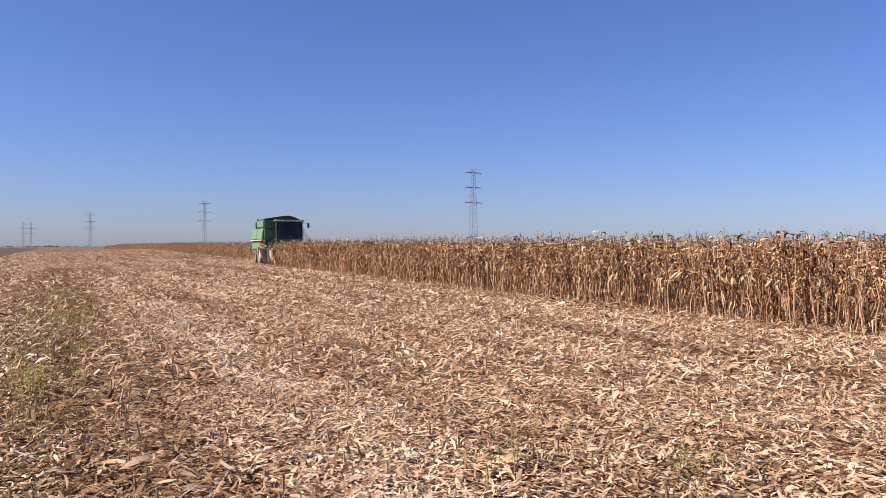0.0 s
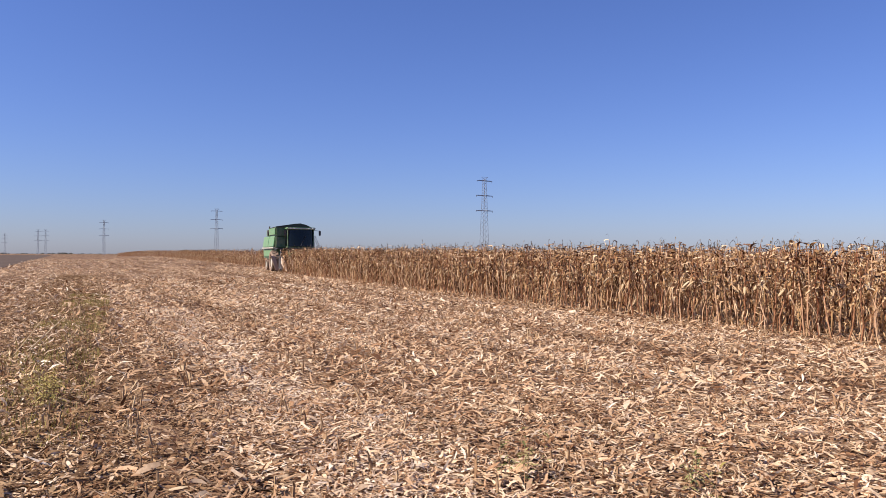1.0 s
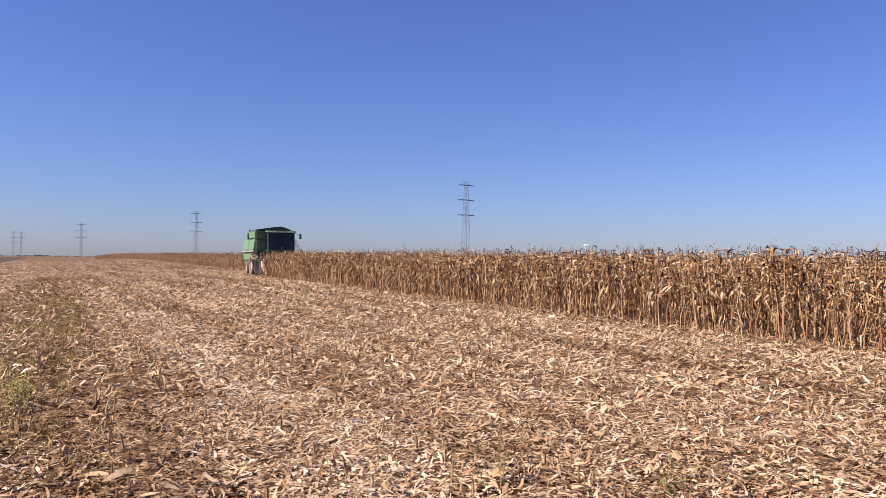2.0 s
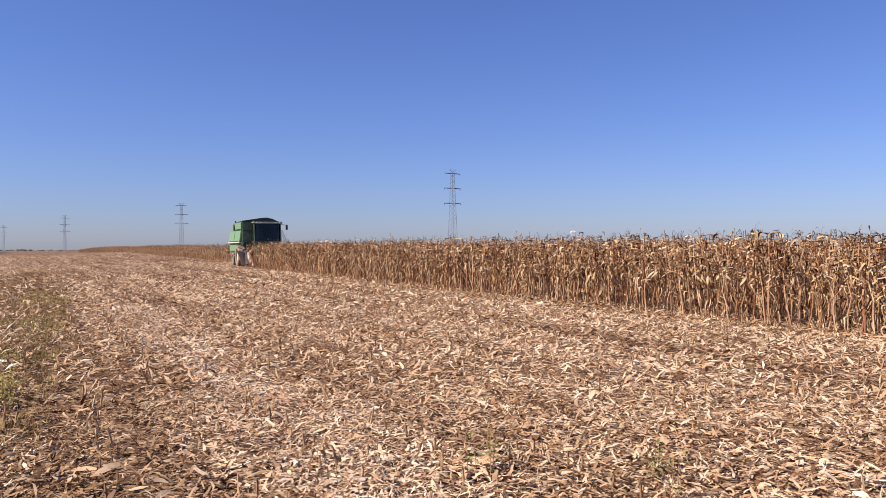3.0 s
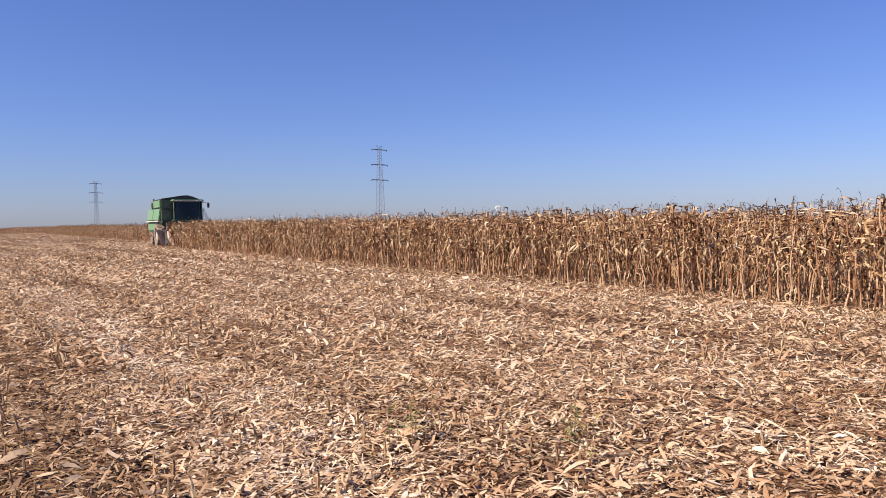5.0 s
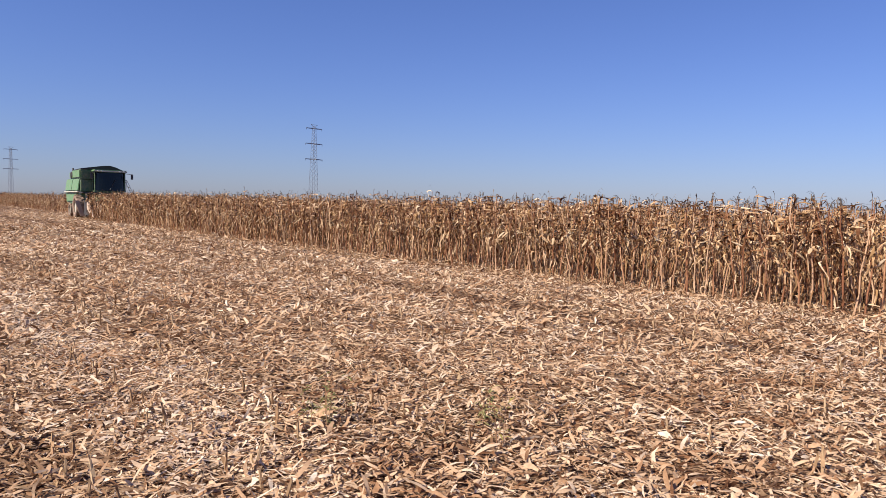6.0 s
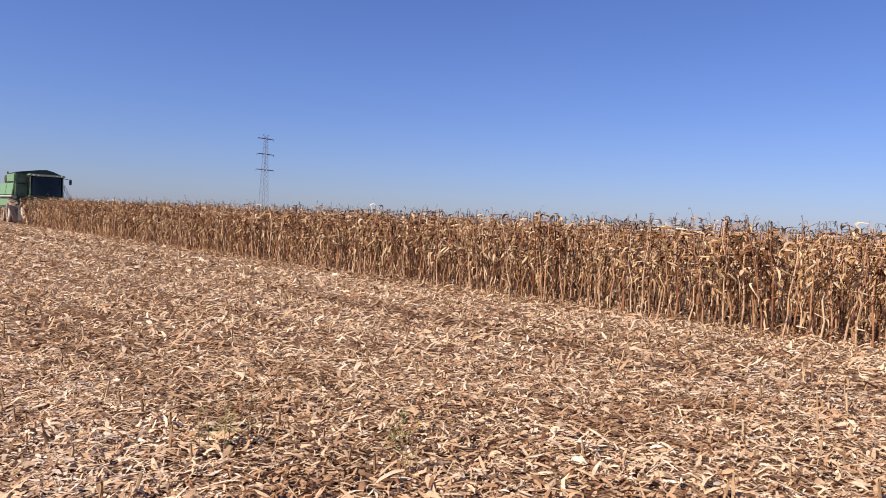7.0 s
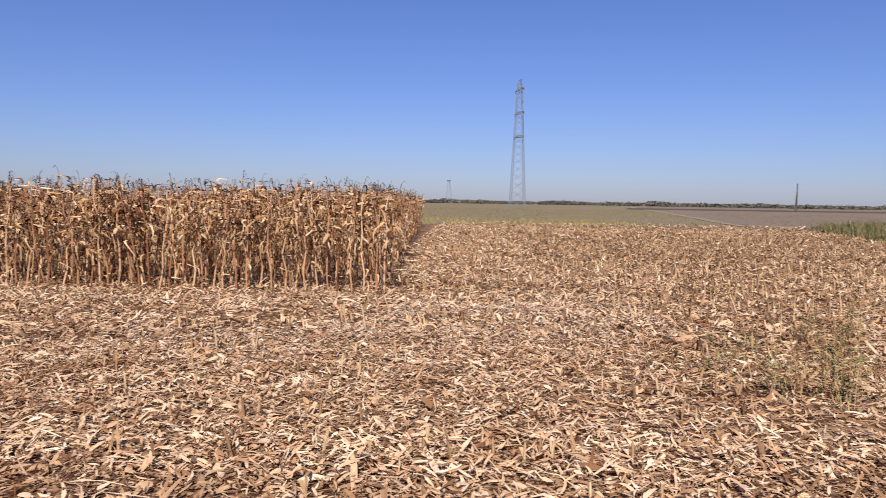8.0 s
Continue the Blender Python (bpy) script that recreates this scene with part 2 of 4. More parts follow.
def strip(points, widths, side):
    """A ribbon of quads along points; side: unit vectors across it."""
    points, side, widths = np.asarray(points, float), np.asarray(side, float), np.asarray(widths, float)[:, None]
    v = np.empty((2 * len(points), 3))
    v[0::2], v[1::2] = points - side * widths / 2, points + side * widths / 2
    i = np.arange(len(points) - 1) * 2
    return v, np.stack([i, i + 1, i + 3, i + 2], 1)


def tube(points, radii, sides):
    points = np.asarray(points, float)
    a = np.arange(sides) / sides * 2 * np.pi
    v = np.concatenate([p + r * np.stack([np.cos(a), np.sin(a), 0 * a], 1) for p, r in zip(points, radii)])
    f = []
    for k in range(len(points) - 1):
        for s in range(sides):
            t = (s + 1) % sides
            f.append((k * sides + s, k * sides + t, k * sides + sides + t, k * sides + sides + s))
    return v, np.array(f)


# ---------------------------------------------------------------- ground


def ground_axis(n, near, far):
    t = np.linspace(-1, 1, n)
    return np.sinh(t * np.arcsinh(far / near)) * near


def ground_mesh():
    xs, ys = ground_axis(170, 3.0, 4200.0), ground_axis(170, 3.0, 4200.0)
    verts = []
    for y in ys:
        for x in xs:
            near = 1 - smooth(30, 90, math.hypot(x, y))
            z = rise(x, y) + near * (0.035 * noise.noise((x * 0.5, y * 0.2, 0)) + 0.018 * math.sin(x * 2 * math.pi / 0.75))
            verts.append((x, y, z))
    n = len(xs)
    faces = [(j * n + i, j * n + i + 1, (j + 1) * n + i + 1, (j + 1) * n + i) for j in range(n - 1) for i in range(n - 1)]
    ob = mesh_object("ground", verts, faces, M_GROUND)
    for p in ob.data.polygons:
        p.use_smooth = True
    return tagged(ob, "harvested maize field covered in chopped straw", "ground", kind="structure")


def field_sheet(name, corners, mat, label, n=40, lift=0.03):
    """A field of another colour, laid just over the ground; corners run round it."""
    c = [Vector((*p, 0)) for p in corners]
    verts = []
    for j in range(n + 1):
        for i in range(n + 1):
            u, v = i / n, (j / n) ** 1.5
            p = c[0].lerp(c[1], u).lerp(c[3].lerp(c[2], u), v)
            wob = 0.6 if 0 < v < 1 else 0.0
            y = p.y + wob * noise.noise((p.x * 0.05, p.y * 0.05, 3))
            verts.append((p.x, y, rise(p.x, y) + lift))
    faces = [(j * (n + 1) + i, j * (n + 1) + i + 1, (j + 1) * (n + 1) + i + 1, (j + 1) * (n + 1) + i) for j in range(n) for i in range(n)]
    return tagged(mesh_object(name, verts, faces, mat), label, "field", kind="structure")


ground = ground_mesh()
field_sheet("ploughed_field", [(-10.5, 70), (-180, 70), (-600, 900), (-58, 800)], M_PLOUGH, "dark freshly ploughed soil beside the stubble")
field_sheet("meadow", [(53, 60), (53, -21), (900, -190), (900, 700)], M_MEADOW, "dry greenish fallow field beyond the stubble", lift=0.012)
field_sheet("bare_field", [(57, -21.5), (57, -90), (900, -1100), (900, -192)], M_BARE, "grey-brown bare soil beyond the stubble", lift=0.03)
field_sheet("dirt_track", [(60, -23.0), (60, -22.0), (520, -112), (520, -116)], M_TRACK, "pale trodden dirt track between the fields", lift=0.05)
field_sheet("ploughed_field", [(240, -52), (240, -420), (330, -560), (330, -72)], M_PLOUGH, "dark ploughed strip before the distant trees", lift=0.06)

# ---------------------------------------------------------------- standing maize
EDGE, SWATH, ROW, FIRST, HEADER_Y = 12.95, 3.2, 0.75, 1.32, 59.8


def drift(y):
    """How far the field's edge has come in at y along the rows."""
    return 0.014 * max(0.0, y - 12.0)


def headland(x):
    return FIRST + 0.045 * (x - EDGE)



def leaf_shape(r, z, length, width, out, hang, az, segs, twist):
    """A dry leaf that leaves the stalk at z, arches out, hangs and curls."""
    t = np.linspace(0, 1, segs + 1)
    rad = out * np.sin(np.minimum(t * r.uniform(1.2, 2.2), 1.6) * np.pi / 2) * (1 - 0.3 * t * hang)
    up = length * (0.6 * t * (1 - hang) + hang * (0.45 * t - 1.3 * t ** 2))
    curl = r.normal(0, 0.08) * np.sin(t * r.uniform(2.5, 6.5)) + r.normal(0, 0.020, segs + 1) * t
    d, s = np.array([math.cos(az), math.sin(az), 0]), np.array([-math.sin(az), math.cos(az), 0])
    pts = rad[:, None] * d + curl[:, None] * s + np.stack([0 * t, 0 * t, np.maximum(z + up, 0.03)], 1)
    ang = twist * t + r.normal(0, 0.3)
    side = np.cos(ang)[:, None] * s + np.sin(ang)[:, None] * (0.7 * d + np.array([0, 0, 0.5]))
    w = width * np.clip(np.sin(np.pi * (0.15 + 0.82 * t)), 0.08, 1)
    return strip(pts, w, side)


def plant_parts(r, tall, leaves=10, segs=5, sides=5, rings=6):
    """Stalk, leaves, ear and tassel of one ripe maize plant, each as vertices and quads."""
    lean = r.normal(0, 0.048, 2)
    zs = np.linspace(0, tall, rings)
    line = np.stack([lean[0] * zs ** 1.5 + r.normal(0, 0.008, rings), lean[1] * zs ** 1.5 + r.normal(0, 0.008, rings), zs], 1)
    line[1:-1, :2] += r.normal(0, 0.030, (rings - 2, 2))
    line[0, :2] = 0
    at = lambda z: np.array([np.interp(z, zs, line[:, 0]), np.interp(z, zs, line[:, 1]), 0])
    stalk = tube(line, np.linspace(0.0180, 0.009, rings), sides)
    ls = []
    az = r.uniform(0, 6.28)
    for k in range(leaves):
        f = min(1.0, 0.10 + 0.92 * (max(0.0, k + r.uniform(-0.4, 0.4)) / (leaves - 1)) ** 0.85)
        z = tall * f
        high = smooth(0.40, 0.75, f)
        hang = float(np.clip(r.normal(1.0 - 0.75 * max(0, f - 0.6), 0.18), 0.25, 1.05))
        width = r.uniform(0.022, 0.050) + high * r.uniform(0.006, 0.026)
        v, q = leaf_shape(r, z, r.uniform(0.32, 0.66) * (1.1 - 0.35 * f), width, r.uniform(0.05, 0.20) + high * r.uniform(0.04, 0.26), hang, az, segs, r.normal(0, 2.8))
        ls.append((v + at(z), q))
        az += math.pi + r.normal(0, 0.9)
    ze = tall * r.uniform(0.46, 0.64)
    ea = r.uniform(0, 6.28)
    down = r.uniform(-1.0, 0.6)
    o = np.array([math.cos(ea) * 0.9, math.sin(ea) * 0.9, down])
    o /= np.linalg.norm(o)
    tt = np.array([0, 0.12, 0.45, 0.8, 1.0])
    ear = tube(at(ze) + np.array([0, 0, ze]) + tt[:, None] * o * 0.25, np.array([0.008, 0.032, 0.041, 0.028, 0.006]), min(6, sides + 1))
    tv, tf, n = [], [], 0
    bend = r.uniform(0, 6.28)
    for k in range(3 if r.random() < 0.7 else 1):
        steps = 4 if sides < 5 else 5
        a, dr, h = bend + r.normal(0, 0.7), r.uniform(0.05, 0.16), r.uniform(0.07, 0.22)
        t = np.linspace(0, 1, steps)
        w = dr * t ** 1.5
        p = np.stack([w * math.cos(a), w * math.sin(a), h * np.sin(t * r.uniform(1.6, 2.7))], 1)
        v, q = strip(p + at(tall) + np.array([0, 0, tall - 0.02]), np.interp(t, [0, 0.75, 1], [0.006, 0.018, 0.008]), np.tile([-math.sin(a), math.cos(a), 0.3], (steps, 1)))
        tv.append(v), tf.append(q + n)
        n += len(v)
    return stalk, ls, ear, (np.concatenate(tv), np.concatenate(tf))


def corn_plants_near():
    """The plants of the field's edge that stand nearest, one by one."""
    r = np.random.default_rng(11)
    kinds = []
    for k in range(9):
        root = new("corn_plant")
        tagged(root, "dry ripe maize plant with hanging straw-coloured leaves", "corn plant", "standing maize")
        stalk, ls, ear, tassel = plant_parts(r, r.uniform(1.70, 2.02), 18, 6, 6)
        mesh_object("stalk", *stalk, M_STALK, root)
        for v, q in ls:
            mesh_object("leaf", v, q, M_LEAF, root)
        mesh_object("ear", *ear, M_HUSK, root, "pale dry husked cob")
        mesh_object("tassel", *tassel, M_TASSEL, root, "dark dry tassel")
        kinds.append(root)
    spots = []
    for row, last in ((0, 26.0), (1, 12.0), (2, 7.0)):
        y = FIRST + r.uniform(0, 0.2)
        while y < last:
            spots.append((EDGE + row * ROW - drift(y) + r.normal(0, 0.04), y))
            y += r.uniform(0.13, 0.26)
    for i, (x, y) in enumerate(spots):
        m = pose(x, y, rise(x, y), r.normal(0, 4.0), r.normal(0, 4.0), r.uniform(0, 360))
        if i < len(kinds):
            kinds[i].matrix_basis = m
        else:
            copy_thing(kinds[int(r.integers(len(kinds)))], m)
    return {0: 26.0, 1: 12.0, 2: 7.0}


def corn_mass(name, spots, kinds, label):
    """Many plants joined: stalks, leaves, ears and tassels as one part each."""
    r = np.random.default_rng(len(spots))
    root = tagged(new(name), label, "maize", kind="stuff")
    heaps = [Heap() for _ in range(4)]
    for x, y in spots:
        a, s = r.uniform(0, 6.28), r.normal(1.0, 0.045)
        c, d = math.cos(a) * s, math.sin(a) * s
        turn = np.array([[c, d, 0], [-d, c, 0], [r.normal(0, 0.075), r.normal(0, 0.075), s]])
        at = np.array([x, y, rise(x, y) - 0.01])
        for h, group in zip(heaps, kinds[int(r.integers(len(kinds)))]):
            for v, q in group:
                h.add(v @ turn + at, q)
    for h, nm, mat in zip(heaps, ("stalk", "leaf", "ear", "tassel"), (M_STALK, M_LEAF, M_HUSK, M_TASSEL)):
        if h.n:
            tagged(h.build(nm, mat, root), kind="stuff")
    return root


def kinds_of(seed, count, leaves, segs, sides, wide=1.0):
    r = np.random.default_rng(seed)
    out = []
    for _ in range(count):
        stalk, ls, ear, tassel = plant_parts(r, r.uniform(1.66, 2.0), leaves, segs, sides, 5 if segs > 4 else 3)
        out.append(([stalk], ls, [ear] if segs > 3 else [], [tassel] if segs > 3 or r.random() < 0.5 else []))
    return out


def row_spots(r, rows, y0, y1, step, x0=EDGE, skip=None):
    out = []
    for row in rows:
        y = max(y0, headland(x0 + row * ROW), (skip or {}).get(row, y0)) + r.uniform(0, step)
        while y < y1:
            x = x0 + row * ROW - drift(y) + r.normal(0, 0.05)
            out.append((x, y))
            y += step * r.uniform(0.6, 1.4)
    return out


done = corn_plants_near()
r = np.random.default_rng(5)
near_kinds = kinds_of(21, 14, 18, 5, 4)
mid_kinds = kinds_of(22, 12, 12, 4, 3)
far_kinds = kinds_of(23, 8, 9, 3, 3)
corn_mass("corn_stand", row_spots(r, range(0, 4), FIRST, HEADER_Y, 0.19, EDGE, done), near_kinds, "dense strip of dry ripe maize waiting to be cut")
corn_mass("corn_stand", row_spots(r, range(4, 7), FIRST, 90, 0.24), mid_kinds, "dense dry ripe maize behind the field's edge")
corn_mass("corn_stand", row_spots(r, range(7, 11), 5.2, 90, 0.26), far_kinds, "dense dry ripe maize deeper in the field")
corn_mass("corn_stand", row_spots(r, range(7, 50), FIRST, 5.2, 0.24), mid_kinds, "end rows of dry ripe maize at the headland")
corn_mass("corn_stand", row_spots(r, range(11, 50, 2), 5.2, 110, 1.0), far_kinds, "inner rows of dry ripe maize")
corn_mass("corn_stand", row_spots(r, range(4, 7), 90, 190, 0.24), mid_kinds, "dry maize edge beyond the harvested swath")
bend = [(EDGE + SWATH + k * 1.1 - drift(y) - 10 * smooth(150, 430, y) + r.normal(0, 0.3), y) for k in range(7) for y in np.arange(185, 440, 0.8)]
corn_mass("corn_stand", bend, far_kinds, "distant dry maize on a low swell")

# ---------------------------------------------------------------- chopped straw on the ground


def in_view(x, y):
    return (y > -0.80 * x - 3.0) & (x > -0.22 * y - 3.5) & (x > -6.2 - 0.065 * y) & ~((x > EDGE + 1.7 - 0.014 * y) & (y > FIRST + 0.6) & (y < HEADER_Y)) & ~((x > EDGE + SWATH - 0.014 * y) & (y > FIRST + 0.6)) & (x < 60)


def old_row(x, y):
    """Stretches where older, browner straw lies instead of the fresh."""
    u = x + 0.032 * np.maximum(0, y - 10)
    return (u > -2.8) & (u < 0.30 + 0.25 * np.sin(y * 1.3)) & (y > 3.0) & (y < 60)


def scatter(r, r0, r1, per_m2):
    n = int(math.pi * (r1 ** 2 - r0 ** 2) * per_m2)
    rad, az = np.sqrt(r.uniform(r0 ** 2, r1 ** 2, n)), r.uniform(0, 2 * math.pi, n)
    x, y = rad * np.cos(az), rad * np.sin(az)
    ok = in_view(x, y) & ~(old_row(x, y) & (r.uniform(0, 1, n) < 0.45))
    return x[ok], y[ok]


def ground_z(x, y):
    return np.array([rise(float(a), float(b)) for a, b in zip(x, y)])


def litter(name, r, x, y, length, width, lift, mat, label, tilted=0.38, steps=(-0.5, -0.17, 0.17, 0.5)):
    """Curled scraps of leaf and split stalk, heaped and lying any way."""
    n = len(x)
    ln, wd = r.lognormal(math.log(length), 0.36, n), r.lognormal(math.log(width), 0.38, n)
    az, tilt, roll_, bow = r.uniform(0, 6.28, n), r.normal(0, tilted, n), r.normal(0, 0.45, n), r.normal(0.10, 0.28, n)
    twist, bend = r.normal(0, 0.7, n), r.normal(0, 0.35, n)
    low = ground_z(x, y)
    heap = np.array([max(0.0, noise.noise((float(p) * 2.6, float(q) * 2.6, 9.0))) for p, q in zip(x, y)])
    z = low + 0.010 + r.uniform(0, 1, n) ** 2 * lift * (0.35 + 1.2 * heap) + np.abs(np.sin(tilt)) * ln * 0.36
    d = np.stack([np.cos(az) * np.cos(tilt), np.sin(az) * np.cos(tilt), np.sin(tilt)], 1)
    s0 = np.stack([-np.sin(az), np.cos(az), 0 * az], 1)
    up = np.cross(d, s0)
    c = np.stack([x, y, z], 1)
    m = len(steps)
    v = np.empty((n, 2 * m, 3))
    for k, t in enumerate(steps):
        turn = roll_ + twist * t
        s = s0 * np.cos(turn)[:, None] + up * np.sin(turn)[:, None]
        mid = c + d * (ln * t)[:, None] + up * ((0.25 - t * t) * bow * ln)[:, None] + s0 * (t * t * bend * ln)[:, None]
        w = (wd * (r.uniform(0.8, 1.1, n) if 0 < k < m - 1 else r.uniform(0.1, 0.7, n)))[:, None] / 2
        v[:, 2 * k], v[:, 2 * k + 1] = mid - s * w, mid + s * w
    v[..., 2] = np.maximum(v[..., 2], (low + 0.004)[:, None])
    f = np.array([[2 * k, 2 * k + 1, 2 * k + 3, 2 * k + 2] for k in range(m - 1)])[None] + (np.arange(n) * 2 * m)[:, None, None]
    h = Heap()
    h.add(v.reshape(-1, 3), f.reshape(-1, 4))
    return tagged(h.build(name, mat), label, "straw", kind="stuff")


r = np.random.default_rng(31)
SHORT = (-0.5, 0.05, 0.5)
FLAT = (-0.5, 0.5)
litter("chopped_straw", r, *scatter(r, 2.6, 6.8, 760), 0.082, 0.0150, 0.08, M_RESIDUE, "chopped dry maize leaves and stalks on the soil", 0.27)
litter("chopped_straw", r, *scatter(r, 6.8, 9.0, 700), 0.084, 0.0155, 0.08, M_RESIDUE, "chopped dry maize leaves and stalks on the soil", 0.27, SHORT)
litter("chopped_straw", r, *scatter(r, 2.6, 9.0, 70), 0.105, 0.026, 0.06, M_RESIDUE, "broad torn maize leaf scraps on the soil", 0.28)
litter("stalk_splinters", r, *scatter(r, 2.6, 14.0, 45), 0.19, 0.011, 0.07, M_RESIDUE, "long split maize stalk pieces on the soil", 0.12, SHORT)
litter("fine_chaff", r, *scatter(r, 2.6, 9.0, 350), 0.035, 0.009, 0.03, M_RESIDUE, "fine straw chaff between the larger scraps", 0.22, FLAT)
litter("chopped_straw", r, *scatter(r, 9.0, 20.0, 185), 0.130, 0.027, 0.10, M_RESIDUE, "chopped dry maize scraps on the soil", 0.32, SHORT)
litter("chopped_straw", r, *scatter(r, 0.0, 2.6, 500), 0.08, 0.015, 0.06, M_RESIDUE, "chopped dry maize scraps underfoot", 0.2, SHORT)
wide = [v * 1.0 for v in (r.uniform(-16, 8, 9000), r.uniform(-20, 4, 9000))]
behind = ~in_view(*wide) & (wide[1] < 1.2)
litter("chopped_straw", r, wide[0][behind], wide[1][behind], 0.13, 0.03, 0.06, M_RESIDUE, "chopped dry maize scraps behind the headland", 0.2, SHORT)
litter("chopped_straw", r, *scatter(r, 20.0, 32.0, 62), 0.165, 0.040, 0.11, M_RESIDUE, "scattered dry maize scraps on the soil", 0.30, SHORT)
litter("chopped_straw", r, *scatter(r, 32.0, 50.0, 26), 0.21, 0.055, 0.12, M_RESIDUE, "scattered dry maize scraps on the soil", 0.30, SHORT)
litter("chopped_straw", r, *scatter(r, 50.0, 90.0, 10), 0.24, 0.07, 0.12, M_RESIDUE, "distant scattered dry maize scraps", 0.3, FLAT)
litter("chopped_straw", r, *scatter(r, 90.0, 240.0, 1.2), 0.40, 0.12, 0.16, M_RESIDUE, "distant scattered dry maize scraps", 0.3, FLAT)


def patch(x0, x1, y0, y1, per_m2, label, steps=(-0.5, -0.17, 0.17, 0.5)):
    """A darker stretch of old, weathered straw."""
    n = int((x1 - x0) * (y1 - y0) * per_m2)
    px = r.normal((x0 + x1) / 2, (x1 - x0) / 3, n)
    py = y0 + (y1 - y0) * r.uniform(0, 1, n) ** 1.7
    px -= 0.032 * np.maximum(0, py - 10)
    far = 2.0 if x1 > 20 else 1.0
    litter("weathered_straw", r, px, py, 0.09 * far, 0.017 * far, 0.085 * far, M_OLD, label, 0.25, steps)


patch(-2.6, 0.1, 3.6, 62, 380, "brown weathered straw along an old row", SHORT)
patch(2.9, 4.9, 3.9, 7.2, 70, "brown weathered straw beside the fresh chaff")
patch(6.7, 8.2, -3.1, -2.0, 330, "dark brown straw at the headland")
patch(10, 46, -24, -2.0, 100, "brownish weathered straw over the headland", FLAT)


def chaff_band(x, wide, y0, y1, per_m2, label):
    """A pale trail of fine chaff that the machine has left along the rows."""
    n = int(wide * 2 * (y1 - y0) * per_m2)
    py = r.uniform(y0, y1, n)
    px = x - 0.02 * py + r.normal(0, wide / 2, n) * (0.8 + 0.5 * np.sin(py * 0.9 + x))
    keep = in_view(px, py)
    litter("chaff_trail", r, px[keep], py[keep], 0.055, 0.016, 0.09, M_CHAFF, label, 0.18, SHORT)


chaff_band(1.62, 0.75, 4.2, 24, 520, "pale trail of fine chaff along the rows")
chaff_band(6.6, 0.55, 5.0, 34, 150, "pale trail of fine chaff along the rows")
chaff_band(11.7, 0.6, 2.0, 50, 130, "pale trail of fine chaff beside the standing maize")
chaff_band(9.3, 0.9, -2.0, 1.8, 380, "pale patch of chaff at the headland")
chaff_band(8.4, 3.0, -2.2, 4.2, 170, "thin pale chaff over the headland straw")
chaff_band(11.2, 2.2, -3.0, 1.0, 420, "pale patch of chaff before the standing maize")

# ---------------------------------------------------------------- stubble stumps and loose husks


def stump_shape(r, tall):
    lean = r.normal(0, 0.28, 2)
    pts = np.array([[0, 0, -0.03], [lean[0] * tall * 0.5, lean[1] * tall * 0.5, tall * 0.5], [lean[0] * tall, lean[1] * tall, tall]])
    v, f = tube(pts, [0.012, 0.010, 0.008], 5)
    s, q = strip(np.array([[0, 0, tall * 0.4], [0.03, 0.01, tall * 0.8], [0.07, 0.03, tall * r.uniform(0.4, 1.0)]]), [0.02, 0.03, 0.012], np.tile([0.3, 0.9, 0.1], (3, 1)))
    v[-5:, 2] += np.array([0.02, 0.005, -0.01, 0.0, 0.015])
    return np.concatenate([v, s]), np.concatenate([f, q + len(v)])


def stubble():
    r = np.random.default_rng(41)
    spots = []
    for k in range(-9, 68):
        x = 0.2 + ROW * k
        y = -34.0
        while y < 62:
            if r.random() < (0.9 if x > 11 and y < 1 else 0.62) * smooth(-0.25, 0.35, noise.noise((x * 3.1, y * 0.55, 4.0))) and in_view(np.array(x), np.array(y)) and math.hypot(x, y) < 48:
                spots.append((x - 0.03 * y + r.normal(0, 0.05), y))
            y += r.uniform(0.08, 0.24)
    spots.sort(key=lambda p: math.hypot(*p))
    kinds = []
    for k in range(6):
        v, f = stump_shape(r, r.uniform(0.07, 0.19))
        ob = mesh_object("corn_stump", v, f, M_STUMP)
        kinds.append(tagged(ob, "short cut maize stump standing in the straw", "corn stump", "stubble rows"))
    rest = Heap()
    for i, (x, y) in enumerate(spots):
        a = r.uniform(0, 6.28)
        if i < 260:
            m = pose(x, y, rise(x, y), 0, 0, math.degrees(a))
            if i < 6:
                kinds[i].matrix_basis = m
            else:
                copy_thing(kinds[int(r.integers(6))], m)
        else:
            v, f = stump_shape(r, r.uniform(0.08, 0.22) + (0.12 if x > 9 and y < 1.5 else 0.0))
            c, s = math.cos(a), math.sin(a)
            rest.add(v @ np.array([[c, s, 0], [-s, c, 0], [0, 0, 1]]) + np.array([x, y, rise(x, y)]), f)
    tagged(rest.build("corn_stubble", M_STUMP), "rows of short cut maize stumps", "stubble", kind="stuff")


def husk_mesh(r, length, width):
    n, m = 6, 5
    t, u = np.linspace(-0.5, 0.5, n), np.linspace(-1, 1, m)
    w = width / 2 * np.clip(np.cos(t * np.pi * 0.92), 0.12, 1) * r.uniform(0.8, 1.15, n)
    v = [(tt * length, uu * ww + 0.006 * r.normal(), 0.012 + 0.35 * ww * (1 - uu * uu) + 0.05 * length * (0.25 - tt * tt)) for tt, ww in zip(t, w) for uu in u]
    f = [(i * m + j, i * m + j + 1, (i + 1) * m + j + 1, (i + 1) * m + j) for i in range(n - 1) for j in range(m - 1)]
    return v, f


